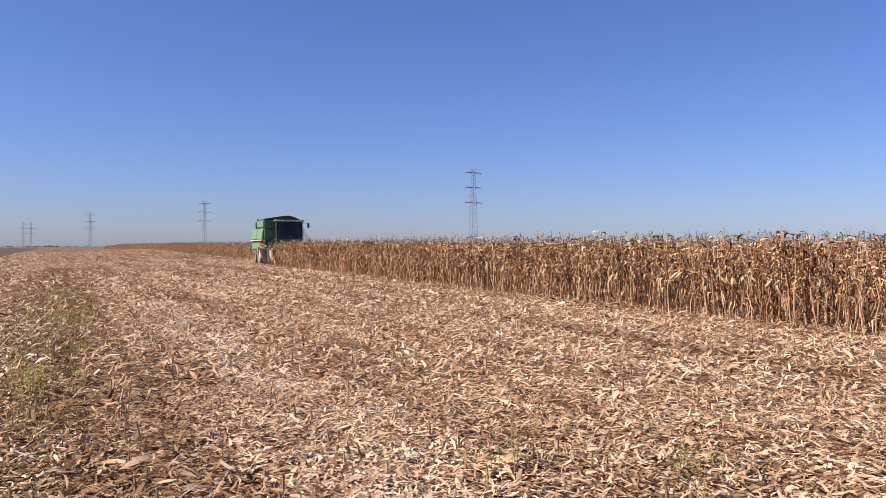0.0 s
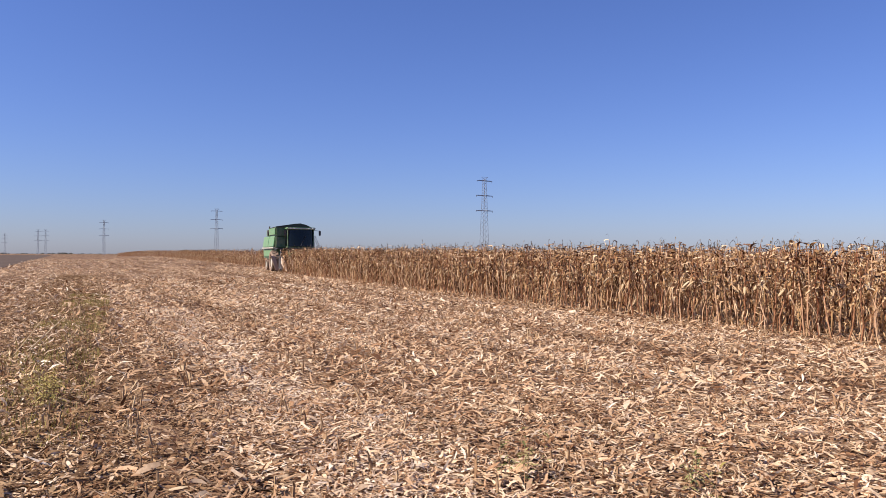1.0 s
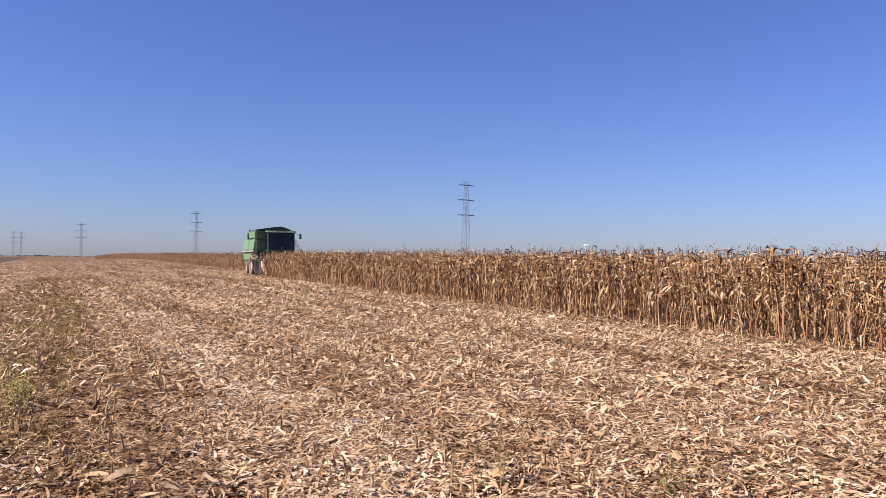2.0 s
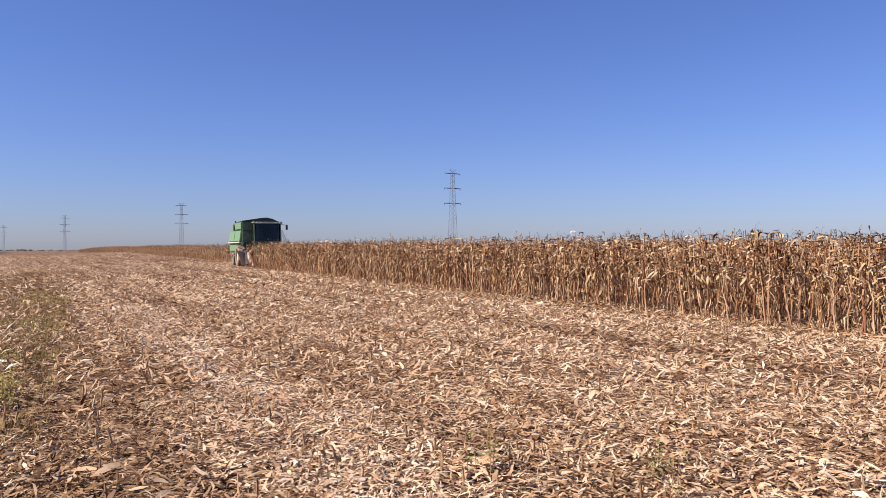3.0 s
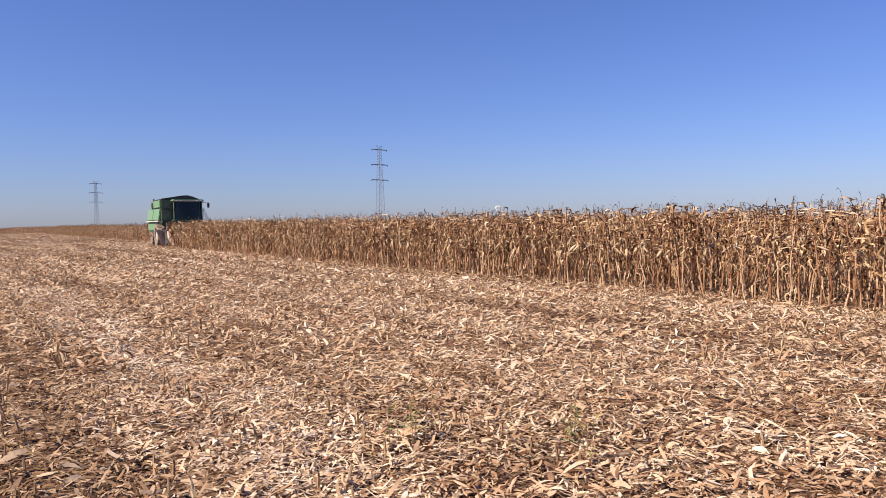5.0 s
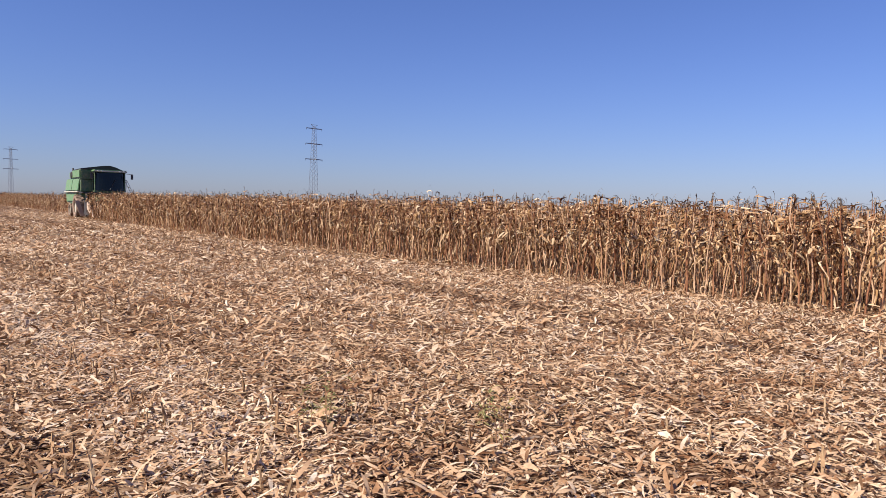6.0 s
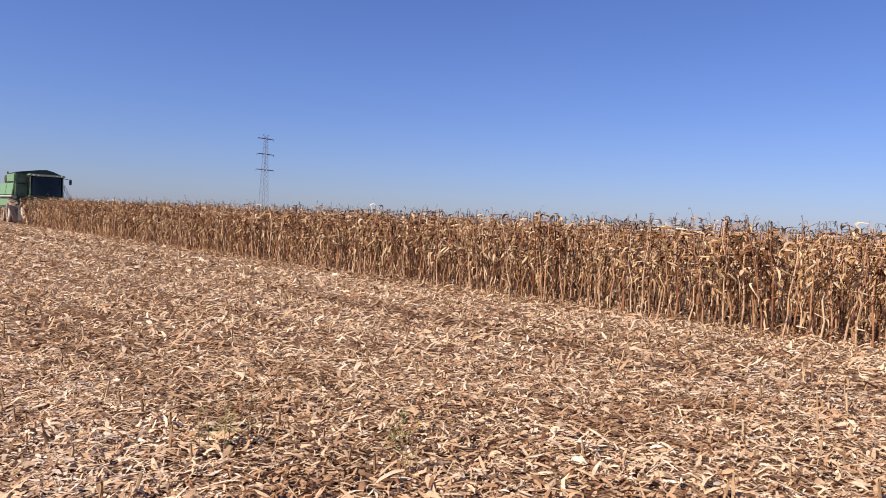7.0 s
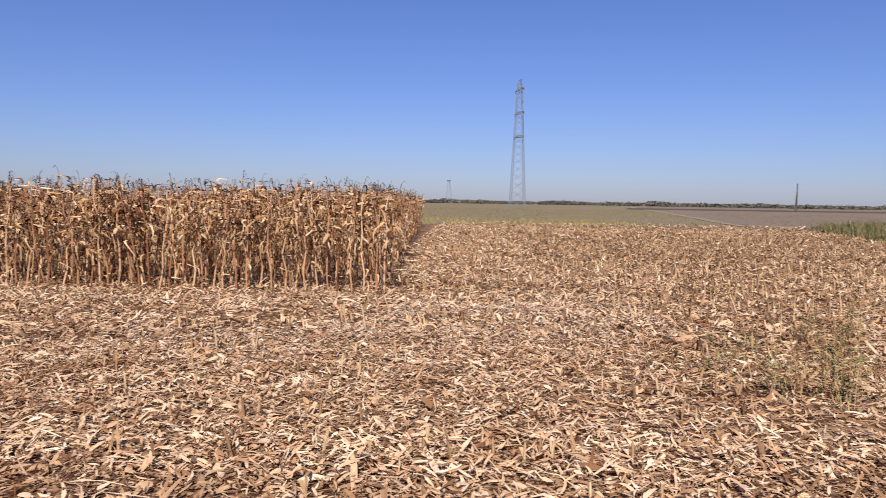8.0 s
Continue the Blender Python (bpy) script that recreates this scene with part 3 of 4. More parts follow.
def husks():
    r = np.random.default_rng(43)
    spots = [(1.21, 6.11, 20), (0.17, 5.40, -15), (3.79, 7.09, 40), (5.60, 1.94, 30), (7.49, 3.17, 10), (4.66, 3.19, 60), (3.00, 3.80, 25), (2.87, 8.17, 70)]
    while len(spots) < 130:
        x, y = r.uniform(-3, 13), r.uniform(-7, 15)
        if in_view(np.array(x), np.array(y)) and math.hypot(x, y) > 3.2:
            spots.append((x, y, r.uniform(0, 360)))
    kinds = []
    for k in range(7):
        ob = mesh_object("corn_husk", *husk_mesh(r, r.uniform(0.13, 0.22), r.uniform(0.035, 0.065)), M_HUSK)
        ob.data.polygons.foreach_set("use_smooth", [True] * len(ob.data.polygons))
        kinds.append(tagged(ob, "pale dry maize husk lying on chopped straw", "corn husk", "loose husks"))
    for i, (x, y, a) in enumerate(spots):
        m = pose(x, y, rise(x, y) + 0.035, r.normal(0, 9), r.normal(0, 9), a)
        if i < 7:
            kinds[i].matrix_basis = m
        else:
            copy_thing(kinds[int(r.integers(7))], m)




def broken_stalk(x, y, tall, turn, lean):
    """A long stalk left leaning over the stubble, with two torn leaves."""
    r = np.random.default_rng(int(x * 100) % 97 + 3)
    ob = thing("broken_corn_stalk", x, y, rise(x, y), turn, "long pale broken maize stalk leaning over the stubble", "corn stalk")
    z = np.linspace(0, tall, 6)
    d = math.tan(radians(lean))
    mesh_object("stalk", *tube(np.stack([d * z + 0.02 * np.sin(z * 4), 0 * z, z], 1), np.linspace(0.016, 0.008, 6), 6), M_HUSK, ob)
    for k in (0.45, 0.8):
        v, q = leaf_shape(r, 0.0, 0.4, 0.04, 0.15, 0.9, r.uniform(0, 6.28), 5, 1.2)
        mesh_object("leaf", v + np.array([d * tall * k, 0, tall * k]), q, M_LEAF, ob)


stubble()
husks()
broken_stalk(-1.75, 13.6, 0.75, 30, 38)
broken_stalk(-1.62, 13.9, 0.62, 20, 46)
broken_stalk(14.6, 1.35, 0.55, 240, 40)

# ---------------------------------------------------------------- weeds


def weed(name, x, y, tall, stems, leaves, spread, mat, label, seed):
    r = np.random.default_rng(seed)
    root = thing(name, x, y, rise(x, y), 0, label, "weed")
    st, lf = Heap(), Heap()
    for k in range(stems):
        a, o = r.uniform(0, 6.28), r.uniform(0, spread)
        h = tall * r.uniform(0.55, 1.0)
        base = np.array([o * math.cos(a), o * math.sin(a), 0])
        out = r.uniform(0.02, 0.25) * h
        pts = np.array([base + [out * t * t * math.cos(a), out * t * t * math.sin(a), h * t] for t in np.linspace(0, 1, 5)])
        st.add(*tube(pts, np.linspace(0.004, 0.0015, 5), 3))
        for q in range(leaves):
            t = r.uniform(0.15, 1.0)
            p = base + [out * t * t * math.cos(a), out * t * t * math.sin(a), h * t]
            b, ln = r.uniform(0, 6.28), r.uniform(0.03, 0.09)
            d = np.array([math.cos(b), math.sin(b), r.uniform(-0.2, 0.7)])
            lf.add(*strip(np.array([p, p + d * ln * 0.5, p + d * ln - [0, 0, ln * 0.3]]), [0.004, 0.015, 0.003], np.tile([-math.sin(b), math.cos(b), 0.2], (3, 1))))
    tagged(st.build("stem", M_STALK, root), kind="stuff")
    tagged(lf.build("foliage", mat, root), kind="stuff")


def grass_bank(name, x0, x1, y0, y1, count, tall, label, seed, mat, slope=0.0):
    r = np.random.default_rng(seed)
    h = Heap()
    for _ in range(count):
        u, v = r.random(), r.random()
        x = x0 + (x1 - x0) * u
        y = y0 + (y1 - y0) * v + slope * (x - x0)
        t = tall * r.uniform(0.35, 1.0) * (0.55 + 0.6 * noise.noise((x * 0.5, y * 0.5, 1)))
        if t < 0.08:
            continue
        a = r.uniform(0, 6.28)
        d = np.array([math.cos(a), math.sin(a), 0]) * r.uniform(0.05, 0.5) * t
        p = np.array([x, y, rise(x, y)])
        h.add(*strip(np.array([p, p + d * 0.35 + [0, 0, t * 0.6], p + d + [0, 0, t]]), np.array([0.022, 0.028, 0.006]) * (1.0 if x > 20 else 0.35), np.tile([-math.sin(a), math.cos(a), 0], (3, 1))))
    tagged(h.build(name, mat), label, "weeds", kind="stuff")


grass_bank("tall_weeds", 31, 51, -26.5, -18.2, 20000, 1.2, "bank of tall green weeds at the stubble's edge", 51, M_BANK, -0.28)
grass_bank("low_weeds", -1.9, -0.45, 7.0, 34, 9000, 0.19, "low yellow-green weeds along an old row", 53, M_YELLOW)
grass_bank("dry_grass", 52, 72, -14, 14, 5000, 0.38, "fringe of dry grass where the stubble ends", 54, M_YELLOW)
grass_bank("headland_weeds", 5.9, 9.2, -4.9, -3.0, 320, 0.26, "sparse green grass growing through the straw", 55, M_GREEN)
grass_bank("meadow_grass", 60, 190, -22, 45, 16000, 0.42, "patchy dry and green grass on the fallow field", 56, M_MEADOW_GRASS, -0.2)
grass_bank("clod_weeds", 60, 150, -52, -26, 5000, 0.30, "sparse dry weeds on the bare soil", 57, M_OLD, -0.25)
WEEDS = [(-0.95, 9.3, 0.34, 14), (-0.85, 8.7, 0.30, 12), (-1.1, 10.4, 0.32, 12), (-1.0, 9.8, 0.26, 12)]
WEEDS += [(6.2, -3.3, 0.50, 18), (6.9, -3.7, 0.52, 12), (7.6, -3.9, 0.50, 14), (8.2, -4.3, 0.70, 16), (6.5, -2.9, 0.34, 12), (7.2, -2.6, 0.30, 10), (9.3, -5.0, 0.6, 14), (8.9, -4.2, 0.5, 14), (2.55, 4.75, 0.40, 8), (3.6, 4.1, 0.28, 6)]
for i, (x, y, t, n) in enumerate(WEEDS):
    weed("weed", x, y, t, n, 13, 0.20, M_GREEN if i > 3 else M_YELLOW, "thin green weed growing through the straw" if i > 3 else "low yellow-green weed in the straw", 60 + i)

for i, (x, y, t) in enumerate([(6.3, -2.98, 0.74), (6.55, -3.1, 0.6), (7.9, -3.4, 0.8), (3.25, 3.6, 0.5)]):
    weed("dry_weed", x, y, t, 4, 5, 0.08, M_YELLOW, "tall thin dry weed stems standing in the straw", 90 + i)

# ---------------------------------------------------------------- combine harvester


def wheel(parent, x, y, radius, width, lugs):
    sgn = 1 if x > 0 else -1
    root = part("wheel", ring(radius * 0.62, radius, width), M_RUBBER, parent)
    root.location = (x, y, radius)
    bm = bmesh.new()
    bar(bm, (-width * 0.30, 0, 0), (width * 0.30, 0, 0), radius * 0.63, 20)
    bar(bm, (-width * 0.36, 0, 0), (width * 0.36, 0, 0), radius * 0.2, 12)
    part("rim", bm, M_CREAM, root, "dusty cream wheel rim")
    bm = bmesh.new()
    for k in range(lugs):
        for s in (-1, 1):
            a = (k + 0.25 * s) / lugs * 2 * math.pi
            m = Matrix.Rotation(a, 4, "X") @ Matrix.Translation((s * width * 0.24, 0, radius)) @ Matrix.Rotation(radians(28 * s), 4, "Z")
            g = bmesh.ops.create_cube(bm, size=1.0, matrix=m @ Matrix.Diagonal((width * 0.5, 0.05, 0.07, 1)))
    part("tread", bm, M_RUBBER, root)
    return root


def ring(r0, r1, width):
    bm = bmesh.new()
    pr = [(r0, -0.4), (r0 * 1.12, -0.5), (r1 * 0.93, -0.5), (r1, -0.38), (r1, 0.38), (r1 * 0.93, 0.5), (r0 * 1.12, 0.5), (r0, 0.4)]
    n = 28
    vs = [[bm.verts.new((w * width, rr * math.cos(2 * math.pi * k / n), rr * math.sin(2 * math.pi * k / n))) for rr, w in pr] for k in range(n)]
    for k in range(n):
        for j in range(len(pr)):
            i = (j + 1) % len(pr)
            bm.faces.new((vs[k][j], vs[k][i], vs[(k + 1) % n][i], vs[(k + 1) % n][j]))
    return bm


def harvester(x, y):
    c = thing("combine_harvester", x, y, rise(x, y), 0, "dusty green combine harvester cutting into the standing maize", "combine harvester")
    body = part("body", profile(bmesh.new(), [(0.7, 1.25), (0.7, 3.0), (5.6, 3.0), (6.25, 2.55), (6.5, 1.75), (6.2, 1.15), (4.2, 1.05), (2.6, 1.25)], -1.42, 1.42), M_PAINT, c)
    for s in (-1, 1):
        bm = bmesh.new()
        box(bm, *sorted((s * 1.42, s * 1.54)), 0.75, 3.1, 2.06, 2.97, 0.04, lambda co: setattr(co, "x", co.x + s * (2.97 - co.z) * 0.14))
        part("side_panel", bm, M_PALE, c, "side panel in sunlit-toned light green")
        bm = bmesh.new()
        box(bm, *sorted((s * 1.42, s * 1.54)), 3.16, 5.55, 2.06, 2.97, 0.04, lambda co: setattr(co, "x", co.x + s * (2.97 - co.z) * 0.14))
        part("side_panel", bm, M_PALE, c, "side panel in sunlit-toned light green")
        bm = bmesh.new()
        box(bm, *sorted((s * 1.42, s * 1.68)), 0.75, 5.9, 1.93, 2.03, 0.015)
        part("stripe", bm, M_CREAM, c, "cream stripe along the side")
        bm = bmesh.new()
        box(bm, *sorted((s * 1.42, s * 1.52)), 1.9, 5.8, 1.22, 1.90, 0.04)
        part("lower_panel", bm, M_PALE, c, "lower panel in sunlit-toned light green")
    bm = bmesh.new()
    box(bm, -1.54, 1.54, 0.45, 3.15, 3.0, 3.70, 0.05)
    part("grain_tank", bm, M_PAINT, c)
    for s in (-1, 1):
        bm = bmesh.new()
        box(bm, *sorted((s * 1.54, s * 1.58)), 0.55, 3.05, 3.08, 3.62, 0.015)
        part("tank_panel", bm, M_PALE, c, "tank side in sunlit-toned light green")
    bm = bmesh.new()
    ys = (0.40, 3.2)
    outline = [(-1.50, 3.70), (-1.50, 3.76), (0.10, 4.02), (0.55, 4.05), (1.0, 3.94), (1.50, 3.72), (1.50, 3.70)]
    a = [bm.verts.new((px, ys[0], pz)) for px, pz in outline]
    b2 = [bm.verts.new((px, ys[1], pz - 0.06)) for px, pz in outline]
    bm.faces.new(a), bm.faces.new(b2[::-1])
    for i in range(len(outline)):
        j = (i + 1) % len(outline)
        bm.faces.new((a[i], b2[i], b2[j], a[j]))
    part("tank_cover", bm, M_BLACK, c, "black gabled tank cover")
    bm = bmesh.new()
    box(bm, -1.35, 1.35, 3.3, 5.5, 3.0, 3.62, 0.08)
    hood = part("engine_hood", bm, M_PALE, c, "engine hood in sunlit-toned light green")
    bm = bmesh.new()
    bar(bm, (-1.35, 4.5, 3.32), (-1.43, 4.5, 3.32), 0.27, 24)
    part("air_screen", bm, M_DARK, hood, "round dark radiator screen")
    bm = bmesh.new()
    bar(bm, (-1.15, 5.1, 3.6), (-1.15, 5.1, 3.92), 0.06, 10)
    part("exhaust_pipe", bm, M_DARK, c)
    # front bulkhead beside the cab
    for z0, z1 in ((2.02, 2.90), (2.95, 3.6)):
        bm = bmesh.new()
        box(bm, -1.50, -0.72, 0.36, 0.62 if z0 < 2.9 else 0.44, z0, z1, 0.03)
        part("front_panel", bm, M_PAINT, c)
    bm = bmesh.new()
    box(bm, -1.54, 1.54, -0.35, 0.7, 1.86, 1.96, 0.02)
    part("platform", bm, M_DARK, c, "dark cab platform")
    # cab
    bm = bmesh.new()
    for px, py in ((-0.66, -0.28), (1.50, -0.28), (-0.66, 0.40), (1.50, 0.40)):
        bar(bm, (px, py, 1.95), (px, py + (0.08 if py < 0 else 0), 3.52), 0.045, 8)
    box(bm, -0.68, 1.52, -0.32, 0.42, 1.95, 2.10, 0.02)
    box(bm, -0.64, 1.48, 0.34, 0.40, 2.1, 3.5)
    cab = part("cab", bm, M_PAINT, c, "dark green cab frame")
    bm = bmesh.new()
    arc = [(-0.60 + 2.04 * k / 10, -0.26 - 0.26 * math.sin(math.pi * k / 10) ** 0.7) for k in range(11)]
    arc += [(px, py + 0.02) for px, py in arc[::-1]]
    low = [bm.verts.new((px, py, 2.10)) for px, py in arc]
    top = [bm.verts.new((px, py + 0.10, 3.50)) for px, py in arc]
    for k in range(len(arc)):
        q = (k + 1) % len(arc)
        bm.faces.new((low[k], low[q], top[q], top[k]))
    for k in range(10):
        bm.faces.new((low[k], low[k + 1], low[20 - k], low[21 - k]))
        bm.faces.new((top[k], top[k + 1], top[20 - k], top[21 - k]))
    part("windscreen", bm, M_GLASS, cab, "dark tinted curved glass")
    part("wiper", bar(bmesh.new(), (0.35, -0.56, 2.15), (0.75, -0.49, 2.95), 0.018, 6), M_DARK, cab)
    for nm, d in (("side_window", (-0.67, -0.65, -0.22, 0.35, 2.10, 3.50)), ("side_window", (1.49, 1.51, -0.22, 0.35, 2.10, 3.50))):
        bm = bmesh.new()
        box(bm, *d)
        part(nm, bm, M_GLASS, cab, "dark tinted glass")
    bm = bmesh.new()
    box(bm, -0.78, 1.60, -0.58, 0.45, 3.50, 3.68, 0.06)
    part("cab_roof", bm, M_PALE, cab, "pale green roof with a visor")
    bm = bmesh.new()
    box(bm, -0.74, 1.56, -0.60, -0.57, 3.53, 3.63, 0.01)
    part("visor", bm, M_CREAM, cab, "dusty cream visor strip")
    for px in (-0.5, -0.2, 1.05, 1.35):
        bm = bmesh.new()
        bar(bm, (px, -0.66, 3.58), (px, -0.60, 3.58), 0.055, 12)
        part("work_light", bm, M_LAMP, c)
    bm = bmesh.new()
    box(bm, 0.15, 0.65, 0.0, 0.30, 2.1, 2.5, 0.05)
    box(bm, 0.15, 0.65, 0.22, 0.32, 2.5, 3.0, 0.04)
    part("driver_seat", bm, M_DARK, cab)
    bm = bmesh.new()
    bar(bm, (0.4, -0.15, 2.1), (0.4, -0.05, 2.6), 0.03, 8)
    bar(bm, (0.4, -0.06, 2.60), (0.4, -0.03, 2.62), 0.17, 16)
    part("steering_wheel", bm, M_DARK, cab)
    for s, px in ((-1, -0.95), (1, 1.95)):
        bm = bmesh.new()
        bar(bm, ((-0.72 if s < 0 else 1.5), -0.4, 3.45), (px, -0.5, 3.40), 0.018, 6)
        bar(bm, (px, -0.5, 3.45), (px, -0.5, 3.0), 0.015, 6)
        arm = part("mirror_arm", bm, M_DARK, c)
        bm = bmesh.new()
        box(bm, px - 0.09, px + 0.09, -0.55, -0.50, 3.02, 3.42, 0.02)
        part("mirror", bm, M_DARK, arm)
    for py in (-0.3, 0.3):
        bm = bmesh.new()
        bar(bm, (1.55, py, 1.95), (1.62, py, 2.95), 0.02, 6)
        bar(bm, (1.62, py, 2.95), (2.12, py, 1.9), 0.02, 6)
        part("handrail", bm, M_CREAM, c, "dusty cream handrail")
    for px, pz in ((1.62, 2.95), (1.86, 2.42)):
        part("crossbar", bar(bmesh.new(), (px, -0.3, pz), (px, 0.3, pz), 0.02, 6), M_CREAM, c)
    bm = bmesh.new()
    for px in (1.62, 2.1):
        bar(bm, (px, -0.2, 0.55), (px, 0.1, 1.95), 0.025, 6)
    part("ladder_rail", bm, M_CREAM, c)
    for k in range(4):
        bm = bmesh.new()
        box(bm, 1.62, 2.1, -0.16 + k * 0.075, -0.04 + k * 0.075, 0.62 + k * 0.36, 0.65 + k * 0.36)
        part("rung", bm, M_DARK, c)
    # axles and wheels
    bm = bmesh.new()
    bar(bm, (-1.4, 1.1, 0.85), (1.4, 1.1, 0.85), 0.16, 10)
    bar(bm, (-1.2, 5.0, 0.56), (1.2, 5.0, 0.56), 0.10, 10)
    box(bm, -0.6, 0.6, 0.8, 1.4, 0.8, 1.4)
    box(bm, -0.3, 0.3, 4.8, 5.2, 0.55, 1.2)
    part("axle", bm, M_DARK, c)
    for s in (-1, 1):
        wheel(c, s * 1.52, 1.1, 0.86, 0.58, 16)
        wheel(c, s * 1.25, 5.0, 0.56, 0.40, 14)
    # feeder and maize header
    part("feeder_house", profile(bmesh.new(), [(-1.9, 0.45), (-1.9, 1.15), (0.8, 2.0), (0.8, 1.25)], -0.65, 0.65), M_PAINT, c)
    header = part("header_frame", profile(bmesh.new(), [(-2.0, 0.35), (-1.95, 1.25), (-1.75, 1.3), (-1.7, 0.35)], -1.65, 1.65), M_DARK, c, "dark back sheet of the maize header")
    bm = bmesh.new()
    bar(bm, (-1.6, -2.25, 0.62), (1.6, -2.25, 0.62), 0.2, 12)
    part("auger", bm, M_DARK, header)
    for s in (-1, 1):
        part("end_sheet", profile(bmesh.new(), [(-3.0, 0.25), (-2.6, 0.75), (-1.75, 1.35), (-1.65, 0.3)], *sorted((s * 1.62, s * 1.70))), M_DARK, header)
        bm = bmesh.new()
        bar(bm, (s * 1.52, -1.62, 0.12), (s * 1.48, -1.5, 1.85), 0.07, 8)
        part("end_post", bm, M_DARK, header, "dark upright header post")
    for k in range(5):
        px = -1.50 + k * 0.75
        bm = bmesh.new()
        n = 8
        rings = []
        for yy, zz, ww, hh in ((-1.9, 1.0, 0.15, 0.22), (-2.6, 0.72, 0.20, 0.20), (-3.3, 0.38, 0.14, 0.13), (-3.75, 0.14, 0.03, 0.03)):
            rings.append([bm.verts.new((px + ww * math.cos(2 * math.pi * q / n), yy, zz + hh * math.sin(2 * math.pi * q / n))) for q in range(n)])
        for r0, r1 in zip(rings, rings[1:]):
            for q in range(n):
                bm.faces.new((r0[q], r0[(q + 1) % n], r1[(q + 1) % n], r1[q]))
        bm.faces.new(rings[0][::-1]), bm.faces.new(rings[-1])
        part("row_divider", bm, M_DUSTY, header, "dusty tan pointed divider")
    # dusty shield before the front wheel
    bm = bmesh.new()
    box(bm, -2.12, -1.78, -0.6, -0.5, 0.12, 1.30, 0.03, lambda co: setattr(co, "x", co.x + (1.25 - co.z) * 0.35))
    part("wheel_shield", bm, M_DUSTY, c, "dusty tan slanting shield")
    return c


machine = harvester(14.1, 63.8)
machine.matrix_basis = machine.matrix_basis @ Matrix.Scale(1.06, 4)

# ---------------------------------------------------------------- pylons and pole


def pylon(x, y, tall, turn, arms, base, label, mat, cap=False):
    root = thing("lattice_pylon", x, y, rise(x, y) - 0.05, turn, label, "pylon", "power line" if arms else "")
    slim = lambda z: (1 - z / tall) ** 0.9
    hx, hy = (lambda z: base * 0.16 * slim(z) + 0.45), (lambda z: base * 0.42 * slim(z) + 0.45)
    half = lambda z: 0.5 * (hx(z) + hy(z))
    rad = 0.085
    corners = [(-1, -1), (1, -1), (1, 1), (-1, 1)]
    for sx, sy in corners:
        zs = np.linspace(0, tall - 0.6, 7)
        v, f = tube(np.array([(sx * hx(z), sy * hy(z), z) for z in zs]), [rad] * 7, 4)
        mesh_object("leg", v, f, mat, root)
    z, k = 0.0, 0
    for face in range(4):
        bm = bmesh.new()
        z = 0.0
        (ax, ay), (bx, by) = corners[face], corners[(face + 1) % 4]
        while z < tall - 1.2:
            h = max(1.3, half(z) * 1.7)
            z1 = min(z + h, tall - 0.6)
            bar(bm, (ax * hx(z), ay * hy(z), z), (bx * hx(z1), by * hy(z1), z1), 0.032, 4)
            bar(bm, (bx * hx(z), by * hy(z), z), (ax * hx(z1), ay * hy(z1), z1), 0.032, 4)
            z = z1
        tagged(part("bracing", bm, mat, root), kind="stuff")
    for za, w in arms:
        for s in (-1, 1):
            ax, ay = hx(za), hy(za)
            outline = [(s * ax * 0.5, -ay, za), (s * ax * 0.5, ay, za), (s * w, 0.12, za + 0.02), (s * w, -0.12, za + 0.02)]
            bm = bmesh.new()
            low = [bm.verts.new(p) for p in outline]
            top = [bm.verts.new((p[0], p[1] * 0.9, p[2] + (0.24 if k > 1 else 0.34))) for k, p in enumerate(outline)]
            for i in range(4):
                j = (i + 1) % 4
                bm.faces.new((low[i], low[j], top[j], top[i]))
            bmesh.ops.recalc_face_normals(bm, faces=bm.faces)
            bmesh.ops.solidify(bm, geom=bm.faces[:], thickness=0.06)
            arm = part("crossarm", bm, mat, root)
            bm = bmesh.new()
            bar(bm, (s * w * 0.97, 0, za), (s * w * 0.97, 0, za - 0.5), 0.07, 8, 0.10)
            part("insulator", bm, M_DARK, arm)
    bm = bmesh.new()
    if cap:
        box(bm, -1.6, 1.6, -1.6, 1.6, tall - 0.9, tall - 0.2, 0.05)
        part("platform", bm, M_DARK, root)
    else:
        for s in (-1, 1):
            bar(bm, (0, 0, tall - 1.0), (s * 1.7, 0, tall), 0.08, 4)
        bar(bm, (-1.7, 0, tall), (1.7, 0, tall), 0.06, 4)
        part("earth_wire_bracket", bm, mat, root)
    return root


ARMS = [(19.6, 4.6), (26.0, 4.5), (32.3, 4.2)]
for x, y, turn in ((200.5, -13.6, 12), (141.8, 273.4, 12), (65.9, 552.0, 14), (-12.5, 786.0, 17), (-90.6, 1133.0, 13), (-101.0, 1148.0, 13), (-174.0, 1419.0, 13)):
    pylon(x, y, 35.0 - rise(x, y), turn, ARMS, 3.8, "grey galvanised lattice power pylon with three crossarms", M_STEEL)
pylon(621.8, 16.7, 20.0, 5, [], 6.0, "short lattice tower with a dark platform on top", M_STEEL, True)


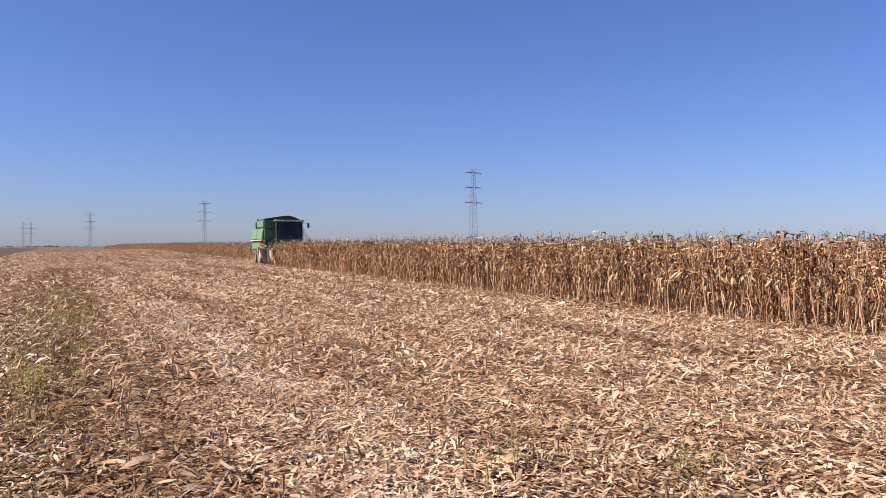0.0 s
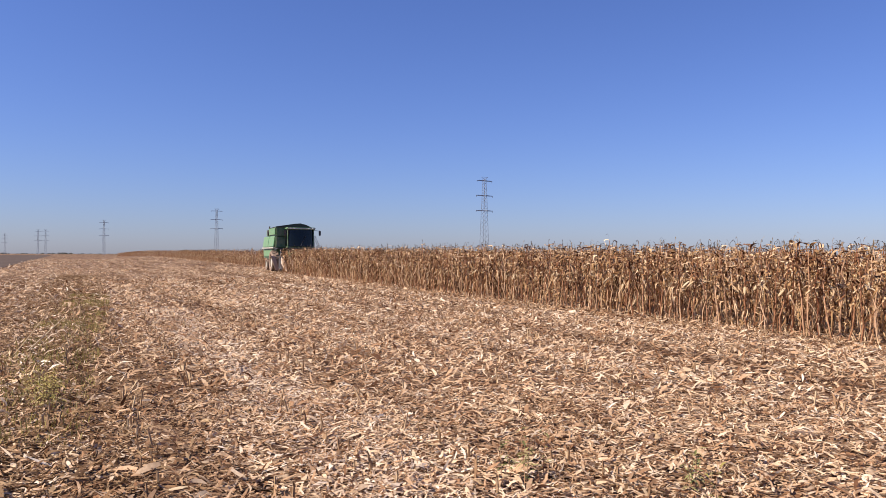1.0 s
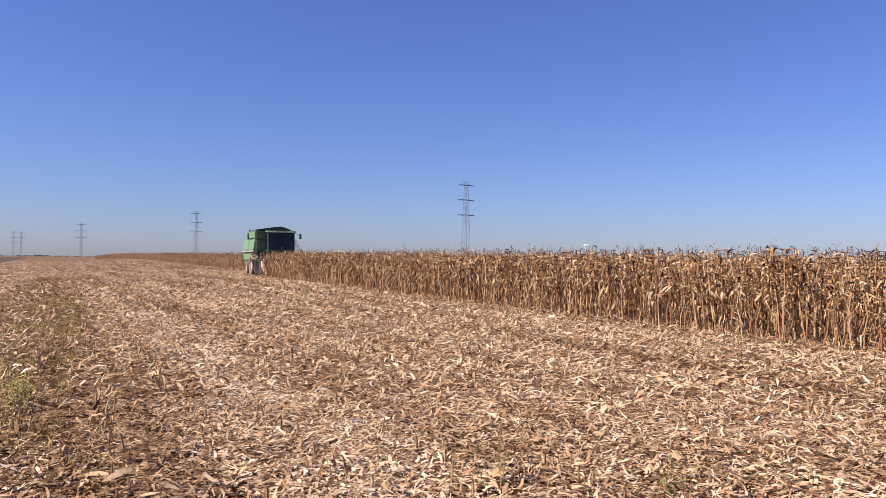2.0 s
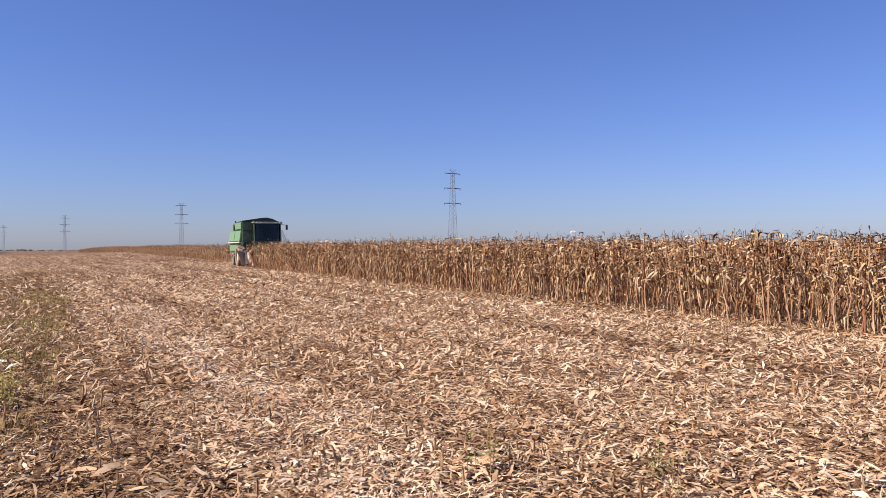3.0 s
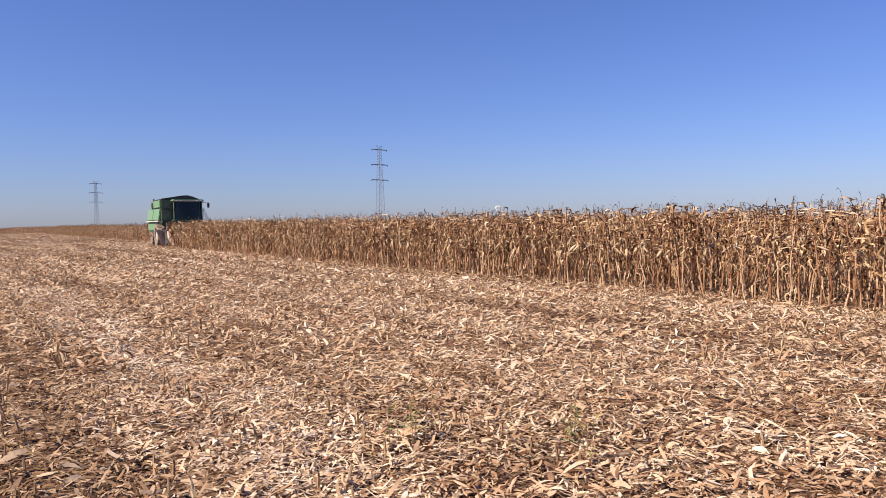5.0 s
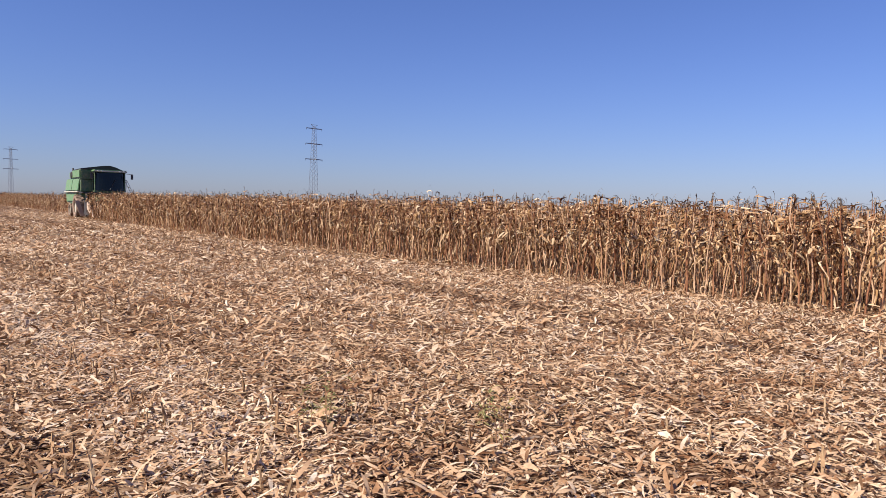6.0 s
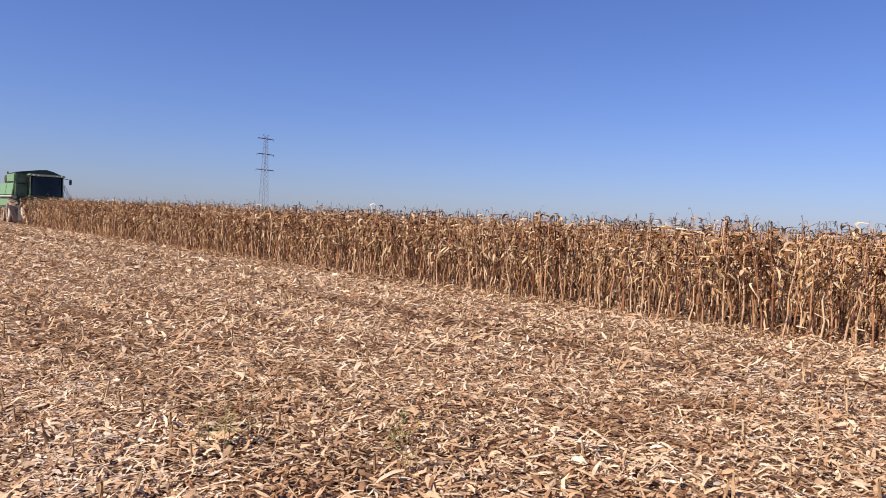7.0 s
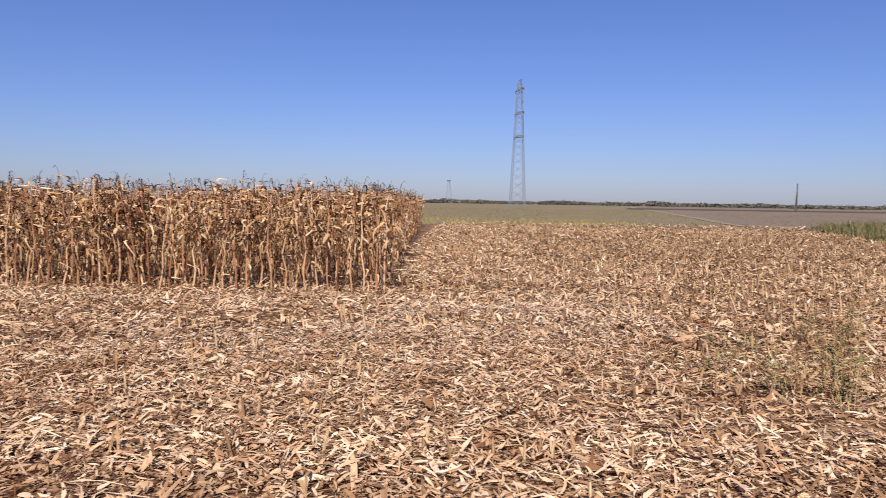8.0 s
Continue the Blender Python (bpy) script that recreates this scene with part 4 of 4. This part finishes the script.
def pole(x, y, tall):
    root = thing("utility_pole", x, y, 0.0, 0, "dark wooden pole standing in the fields", "pole")
    bm = bmesh.new()
    bar(bm, (0, 0, -0.1), (0, 0, tall), 0.22, 10, 0.15)
    part("shaft", bm, M_POLE, root)
    bm = bmesh.new()
    bar(bm, (0.5, 0.3, -0.1), (0.08, 0.05, tall * 0.72), 0.13, 8, 0.10)
    part("strut", bm, M_POLE, root)


pole(228.4, -101.7, 8.9)

# ---------------------------------------------------------------- distant trees


def far_trees(name, az0, az1, dist, count, tall, label, seed, gap=0.35):
    """A ragged line of trees: tapered trunks and crowns of many small clumps."""
    r = np.random.default_rng(seed)
    root = tagged(new(name), label, "trees", kind="stuff")
    crown, trunk = Heap(), Heap()
    for k in range(count):
        az = radians(az0 + (az1 - az0) * (k + r.uniform(-0.5, 0.5)) / count)
        if noise.noise((az * 40, seed, 0)) < -gap:
            continue
        d = dist * r.uniform(0.9, 1.12)
        x, y = d * math.sin(az), d * math.cos(az)
        t = tall * r.uniform(0.5, 1.0) * (1 + 0.6 * noise.noise((az * 25, 5, seed)))
        z0 = rise(x, y)
        trunk.add(*tube(np.array([[x, y, z0 - 0.2], [x, y, z0 + t * 0.5]]), [0.25, 0.12], 4))
        n = 55
        w = t * r.uniform(0.9, 1.8)
        p = r.normal(0, 1, (n, 3))
        p /= np.linalg.norm(p, axis=1)[:, None]
        p *= (r.uniform(0.05, 1, n) ** 0.5)[:, None] * np.array([w, w, t * 0.46])
        p += np.array([x, y, z0 + t * 0.54])
        s = t * 0.11
        a, b2 = r.normal(0, s, (n, 3)), r.normal(0, s, (n, 3))
        v = np.stack([p - a - b2, p + a - b2, p + a + b2, p - a + b2], 1).reshape(-1, 3)
        v[:, 2] = np.maximum(v[:, 2], z0)
        crown.add(v, np.arange(4 * n).reshape(-1, 4))
    tagged(trunk.build("trunk", M_BARK, root), kind="stuff")
    tagged(crown.build("crown", M_TREE, root), kind="stuff")


far_trees("distant_trees", 86, 140, 800, 800, 4.3, "ragged line of dark trees along the horizon", 71, 0.55)
far_trees("distant_trees", -40, 20, 1700, 260, 3.2, "low dark tree belt on the horizon", 72, 0.5)
